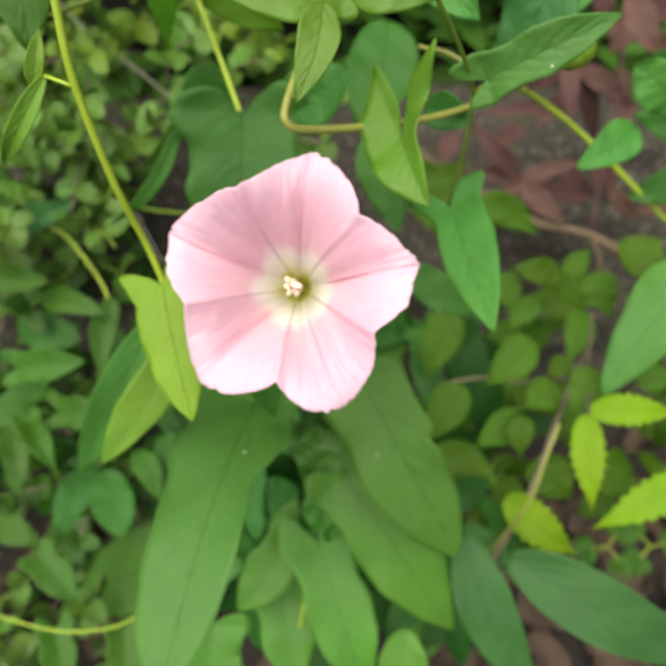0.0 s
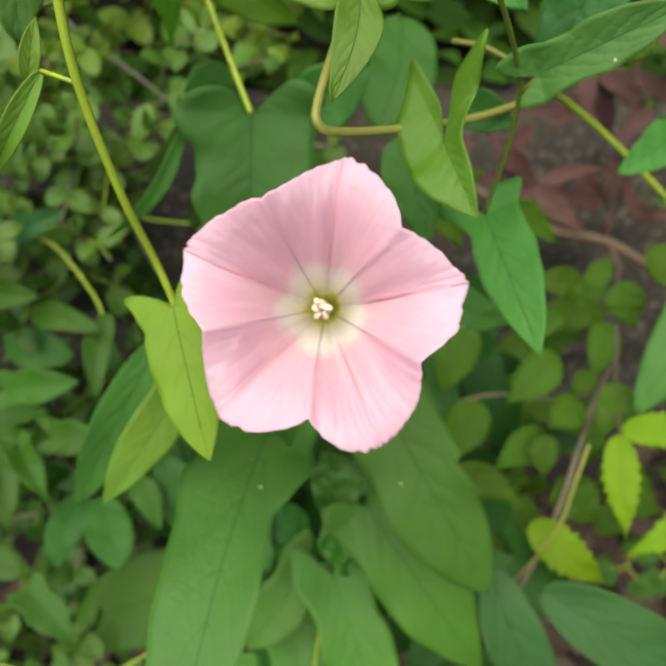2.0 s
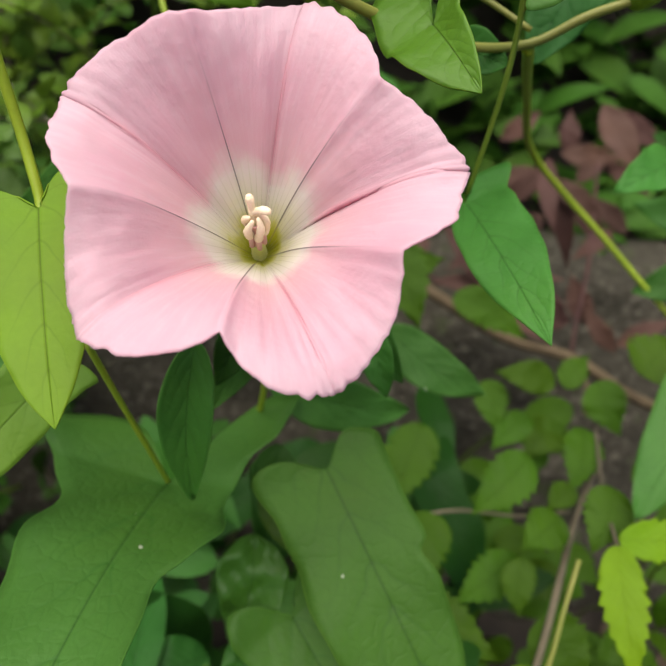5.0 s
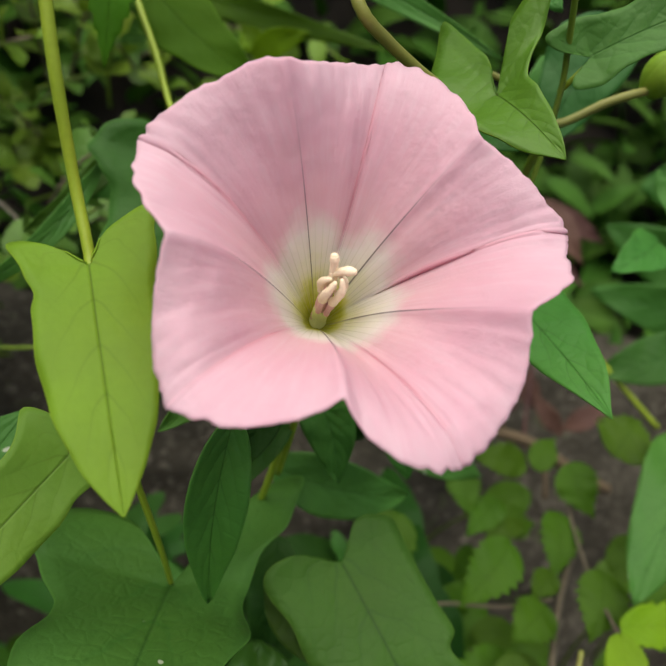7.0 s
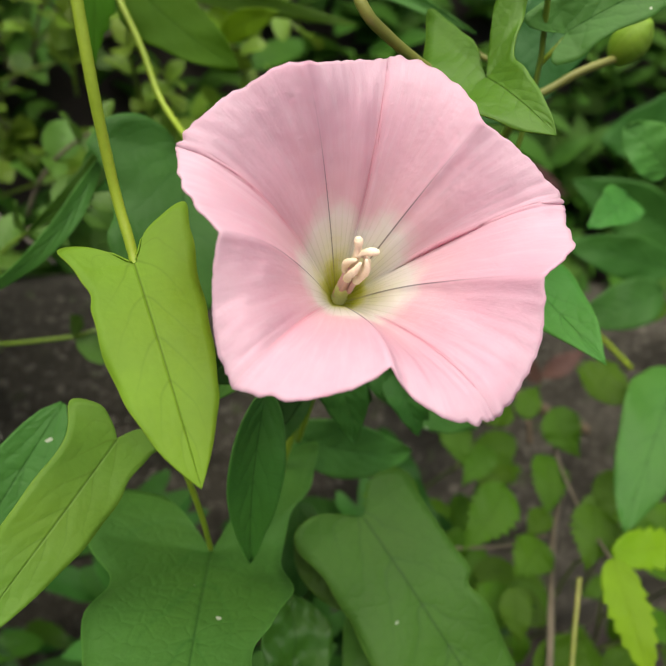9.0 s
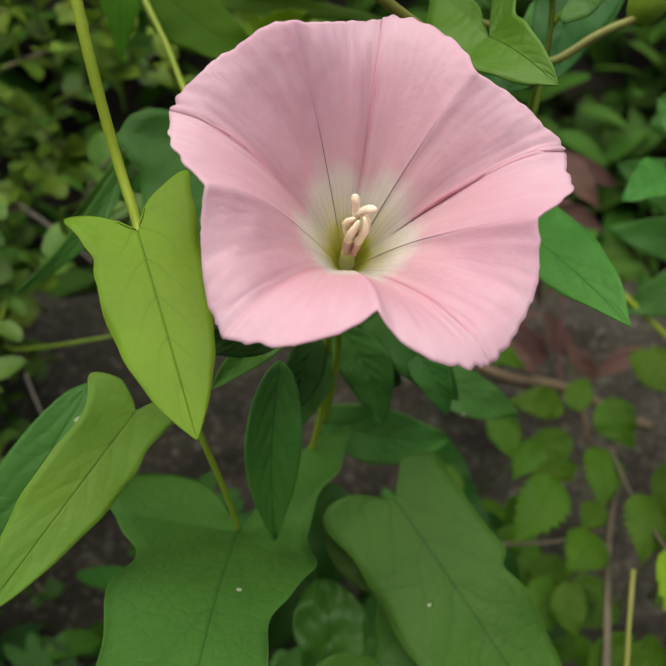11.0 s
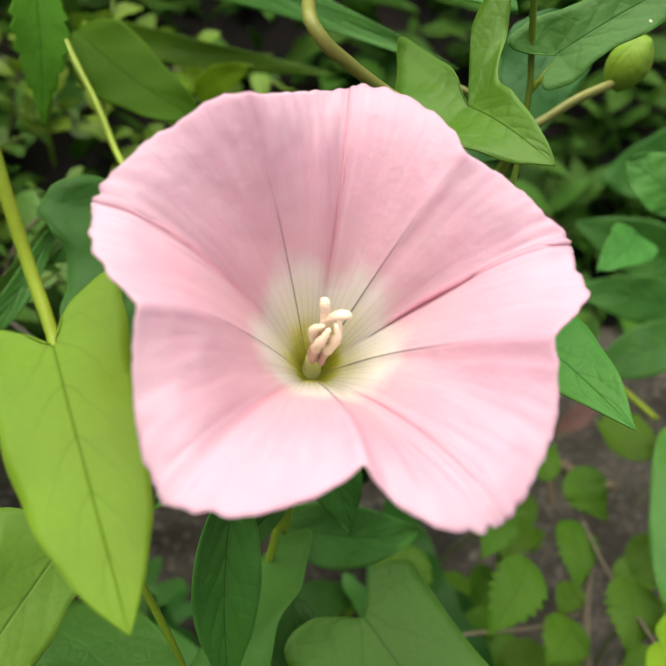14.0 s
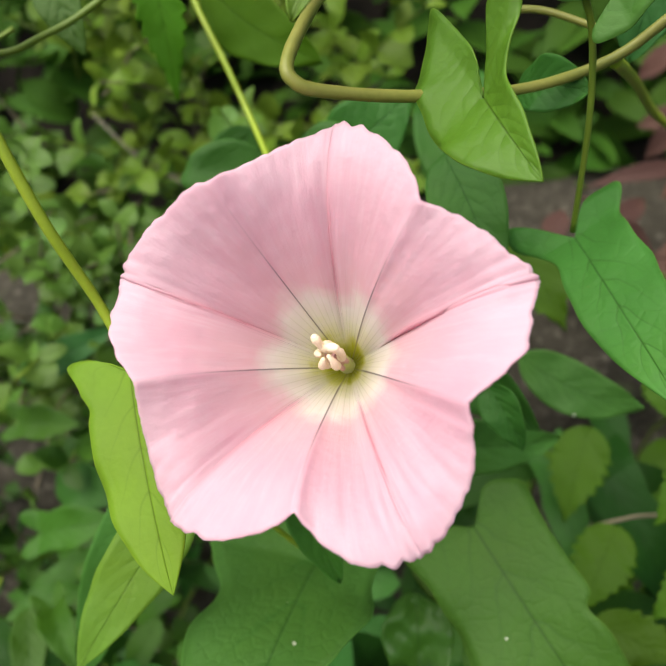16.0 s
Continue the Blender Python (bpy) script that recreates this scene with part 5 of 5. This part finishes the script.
# bud on the tan stem
def build_bud():
    """Plump bud wrapped in two overlapping bracts."""
    at, d = Vector((0.0550, 0.1478, 0.3290)), Vector((0.25, -0.30, 0.85)).normalized()
    side = d.cross(Vector((0, 1, 0))).normalized()
    up = d.cross(side)

    def shell(name, reach, swell, first, last, twist):
        verts, faces, uvs = [], [], []
        rows, cols = 16, 18
        for j in range(rows + 1):
            v = j / rows
            r = 0.0037 * swell * math.sin(math.pi * min(1.0, v * 0.90 + 0.08)) ** 0.62
            for c in range(cols + 1):
                f = c / cols
                a = first + (last - first) * f
                rr = r * (1 + 0.05 * math.cos(4 * a + twist * v)) * (1 - 0.10 * (2 * f - 1) ** 6)
                verts.append(at + d * (v - 0.5) * reach + side * rr * math.cos(a) + up * rr * math.sin(a))
                uvs.append((0.5 + 0.46 * (2 * f - 1) * (1 if last - first < 6 else 0), v))
        for j in range(rows):
            for c in range(cols):
                q = j * (cols + 1) + c
                faces.append((q, q + 1, q + cols + 2, q + cols + 1))
        return mesh_from(name, verts, faces, bud_mat, uvs)

    core = tagged(hang(new("bud", shell("bud", 0.0092, 0.93, 0, 2 * math.pi, 5.0)), top), "plump pale green flower bud in two bracts")
    for first in (0.2, 0.2 + math.pi):
        ob = hang(new("bract", shell("bract", 0.0098, 1.0, first, first + 3.5, 1.0)), core)
        sol = ob.modifiers.new("thickness", "SOLIDIFY")
        sol.thickness, sol.offset = 0.0003, -1


build_bud()

# woody twig across the stone
twig = thing("twig", (0.12, 0.26, 0.14), "bare brown woody twig lying across the stone", "twig")
stem(twig, bark, 0.0026, *[(0.0314, 0.2784, 0.2074), (0.0521, 0.2696, 0.1967), (0.0704, 0.2608, 0.1899), (0.0942, 0.2489, 0.1831), (0.1222, 0.2426, 0.1794), (0.1423, 0.2331, 0.1720), (0.1588, 0.2325, 0.1652)])
stem(twig, bark, 0.0012, *[(0.1228, 0.2403, 0.1789), (0.1255, 0.2318, 0.1748), (0.1254, 0.2237, 0.1659)], name="side_shoot")


# ---- small-leaved shrub ----
SHRUB_LEAVES = [leaf_mesh("leaf", (0, 0, 0), (0, 1, 0), (0, 0, 1), 0.6 + 0.08 * (q % 5), "oval", (small, small_shaded, small_fresh)[q // 5], 0.08, 0.22, 3, 8, q) for q in range(15)]


def build_shrub(seed, at, branches, xs, ys, zs, label, front=0.20, tone=0):
    shrub = thing("small_leaved_shrub", at, label, "shrub")
    r = random.Random(seed)
    count = 0
    for b in range(branches):
        p = Vector((r.uniform(*xs), r.uniform(*ys), r.uniform(*zs)))
        d = Vector((r.uniform(-0.35, 0.6), r.uniform(-0.75, -0.05), r.uniform(0.1, 1.0))).normalized()
        pts = [p.copy()]
        for _ in range(6):
            d = (d + Vector((r.uniform(-0.2, 0.2), r.uniform(-0.2, 0.2), r.uniform(-0.26, 0.08)))).normalized()
            p = p + d * 0.0145
            if p.y < front:
                d.y = abs(d.y) * 0.3
            pts.append(p.copy())
        pts = [q for q in pts if q.x < -0.088 or q.z > 0.226]
        if len(pts) < 3:
            continue
        hang(new("stem", tube_mesh("stem", pts, 0.0008, 0.0005, stem_mid if b % 3 else dry_wood, 6, 2)), shrub)
        turn = r.uniform(0, 6)
        for i in range(1, len(pts)):
            ax = (pts[i] - pts[i - 1]).normalized()
            e1 = ax.cross(Vector((0.2, 0.5, 0.8))).normalized()
            e2 = ax.cross(e1)
            turn += math.pi / 2 + r.uniform(-0.3, 0.3)
            for sgn in (0, math.pi):
                if count >= 295 or (pts[i].x > -0.090 and pts[i].z < 0.228):
                    continue
                o = (e1 * math.cos(turn + sgn) + e2 * math.sin(turn + sgn) + ax * r.uniform(0.3, 0.8)).normalized()
                size = r.uniform(0.009, 0.0150) * (0.75 if i == len(pts) - 1 else 1)
                nrm = Vector((r.uniform(-0.5, 0.5), -0.3 + r.uniform(-0.5, 0.5), 1))
                nrm = (nrm - o * nrm.dot(o)).normalized()
                ob = new("leaf", SHRUB_LEAVES[r.randrange(5) + 5 * tone])
                ob.matrix_basis = Matrix.Translation(pts[i]) @ Matrix((o.cross(nrm), o, nrm)).transposed().to_4x4() @ Matrix.Scale(size, 4)
                hang(ob, shrub)
                count += 1


FRESH = "low shrub with small round yellow-green leaves in pairs"
ROUND = "low shrub with small round green leaves in pairs"
build_shrub(11, (-0.12, 0.29, 0.06), 25, (-0.22, -0.05), (0.25, 0.33), (0.05, 0.15), ROUND, 0.20, 1)
build_shrub(12, (-0.12, 0.33, 0.16), 25, (-0.19, -0.045), (0.26, 0.35), (0.15, 0.24), ROUND)
build_shrub(13, (-0.13, 0.32, 0.14), 25, (-0.20, -0.07), (0.24, 0.31), (0.13, 0.21), ROUND)
build_shrub(14, (-0.15, 0.12, 0.0), 25, (-0.21, -0.07), (0.06, 0.16), (0.005, 0.05), ROUND, 0.03)
build_shrub(16, (-0.13, 0.40, 0.22), 25, (-0.21, -0.03), (0.34, 0.41), (0.24, 0.34), FRESH, 0.30, 2)
build_shrub(17, (-0.09, 0.38, 0.16), 25, (-0.17, -0.02), (0.33, 0.39), (0.19, 0.27), FRESH, 0.29, 2)
build_shrub(15, (-0.17, 0.21, 0.02), 24, (-0.24, -0.10), (0.17, 0.24), (0.02, 0.09), ROUND, 0.12, 1)


# ---- two small herbs with lobed leaves between the dead leaves ----
def build_herb(foot, crown, seed):
    herb = thing("herb", foot, "small green herb with deeply lobed leaves among dead leaves", "herb", "herbs in the litter")
    r = random.Random(seed)
    crown = Vector(crown)
    stem(herb, stem_green, 0.0006, foot, (Vector(foot) + crown) / 2 + Vector((0.003, 0, 0)), crown)
    for k in range(3):
        a = 2.1 * k + r.uniform(-0.3, 0.3) + seed
        hub = crown + Vector((math.cos(a), math.sin(a), r.uniform(-0.2, 0.2))) * 0.008
        stem(herb, stem_green, 0.0004, crown, (crown + hub) / 2 + Vector((0, 0, 0.001)), hub)
        for q in range(-2, 3):
            o = Vector((math.cos(a + 0.62 * q), math.sin(a + 0.62 * q), -0.15)) * (0.0115 - 0.0012 * abs(q))
            leaf(herb, hub, hub + o, (0.05, -0.25, 1), 0.0062, "serrate", grass, 0, 0.08, 0.15)


build_herb((0.135, 0.145, 0.0), (0.139, 0.135, 0.066), 1)
build_herb((0.165, 0.145, 0.0), (0.161, 0.135, 0.066), 2)


# ---- low leafy cover below and beside the vine ----
def cover(plant, seed, count, xs, ys, zs, lengths, ratio, kinds, mats):
    r = random.Random(seed)
    shapes = []
    for q in range(6):
        kind = kinds[q % len(kinds)]
        w, mat = ratio * r.uniform(0.85, 1.2), mats[q % len(mats)]
        if kind == "hastate":
            half = [arrow_margin(r, w / 2, 1), [(a, -b) for a, b in arrow_margin(r, w / 2, 1)]]
            shapes.append(blade_mesh("leaf", (0, 0, 0), (0, 1, 0), (0, 0, 1), half, mat, 0.08, (0.3, 0.3), 0.1, seed + q, 3))
        else:
            shapes.append(leaf_mesh("leaf", (0, 0, 0), (0, 1, 0), (0, 0, 1), w, kind, mat, 0.09, 0.15, 4, 14, seed + q))
    root = Vector(plant.location)
    for i in range(count):
        p = Vector((r.uniform(*xs), r.uniform(*ys), r.uniform(*zs)))
        o = Vector((r.uniform(-1, 1), r.uniform(-0.9, 0.25), r.uniform(-0.75, 0.15))).normalized()
        nrm = Vector((r.uniform(-0.35, 0.35), -0.45 + r.uniform(-0.3, 0.3), 1))
        nrm = (nrm - o * nrm.dot(o)).normalized()
        ob = new("leaf", shapes[i % 6])
        ob.matrix_basis = Matrix.Translation(p) @ Matrix((o.cross(nrm), o, nrm)).transposed().to_4x4() @ Matrix.Scale(r.uniform(*lengths), 4)
        hang(ob, plant)
        if i % 3 == 0:
            low = Vector((p.x + r.uniform(-0.02, 0.02), p.y + 0.02, max(0.0, p.z - 0.07)))
            hang(new("stem", tube_mesh("stem", [p, (p + low) / 2 + Vector((0, 0.008, 0)), low], 0.0006, 0.0008, stem_shaded, 6, 3)), plant)


cover_left = thing("bindweed_clump", (-0.14, 0.2, 0.0), "clump of green bindweed leaves and dark oval leaves", "plant")
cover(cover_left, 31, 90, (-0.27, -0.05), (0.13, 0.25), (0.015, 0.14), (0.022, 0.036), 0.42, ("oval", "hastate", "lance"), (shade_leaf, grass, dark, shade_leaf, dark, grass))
cover_mid = thing("bindweed_clump", (0.0, 0.12, 0.0), "dense clump of green bindweed leaves under the flower", "plant")
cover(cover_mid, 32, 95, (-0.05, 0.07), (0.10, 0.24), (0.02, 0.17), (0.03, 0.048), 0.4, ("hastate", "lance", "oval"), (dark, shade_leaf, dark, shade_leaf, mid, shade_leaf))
cover_right = thing("seedling_clump", (0.12, 0.2, 0.0), "clump of yellow-green seedlings with toothed leaflets", "plant")
cover(cover_right, 33, 64, (0.035, 0.23), (0.16, 0.235), (0.04, 0.17), (0.014, 0.026), 0.6, ("serrate", "oval"), (leafy, leafy))


# ---- hedge of mixed leaves on the bank behind ----
def build_hedge():
    r = random.Random(23)
    verts, faces, uvs = [], [], []

    def blade(base, o, nrm, length, width):
        sx = o.cross(nrm).normalized()
        b = len(verts)
        for j in range(7):
            v = j / 6
            w = width / 2 * math.sin(math.pi * min(1, v ** 0.75 * 0.97 + 0.02)) ** 0.8
            for s in (-1, 0, 1):
                verts.append(base + o * v * length + sx * w * s + nrm * (0.1 * length * math.sin(math.pi * v) - 0.12 * width * (1 - abs(s))))
                uvs.append((0.5 + s / 2, v))
        for j in range(6):
            for i in range(2):
                faces.append((b + j * 3 + i, b + j * 3 + i + 1, b + j * 3 + i + 4, b + j * 3 + i + 3))
    for _ in range(7000):
        x = r.uniform(-0.7, 0.75)
        y = 0.345 + 0.6 * r.random() ** 1.3
        z = ground_height(x, y) + r.uniform(-0.01, 0.11)
        o = Vector((r.uniform(-1, 1), r.uniform(-1, 0.3), r.uniform(-0.5, 0.7))).normalized()
        nrm = Vector((r.uniform(-0.5, 0.5), r.uniform(-0.9, 0.1), 1))
        nrm = (nrm - o * nrm.dot(o)).normalized()
        ln = r.uniform(0.018, 0.055)
        blade(Vector((x, y, z)), o, nrm, ln, ln * r.uniform(0.3, 0.6))
    tagged(new("undergrowth", mesh_from("undergrowth", verts, faces, under, uvs)), "dense dark green undergrowth on the bank behind", "undergrowth", kind="stuff")


build_hedge()


# ---- dead leaves and debris on the soil ----
def build_litter():
    r = random.Random(5)
    shapes = []
    for q in range(6):
        shapes.append(leaf_mesh("dead_leaf", (0, -0.5, 0), (0, 0.5, 0), (0, 0, 1), 0.5 + 0.12 * (q % 3), ("oval", "lance", "serrate")[q % 3], litter_mat, 0.12, 0.5, 4, 10, q + 40, 5.0))
    for i in range(270):
        x, y = (r.uniform(-0.26, 0.34), r.uniform(-0.02, 0.24)) if i % 3 == 0 else (r.uniform(0.04, 0.30), r.uniform(0.0, 0.20))
        s = r.uniform(0.014, 0.042)
        ob = new("dead_leaf", shapes[i % 6])
        ob.matrix_basis = pose(x, y, 0.004 + 0.010 * r.random(), r.uniform(-30, 30), r.uniform(-30, 30), r.uniform(0, 360)) @ Matrix.Scale(s, 4)
        tagged(ob, "crumpled brown dead leaf lying on the soil", "dead leaf", "dead leaves on the soil")


build_litter()
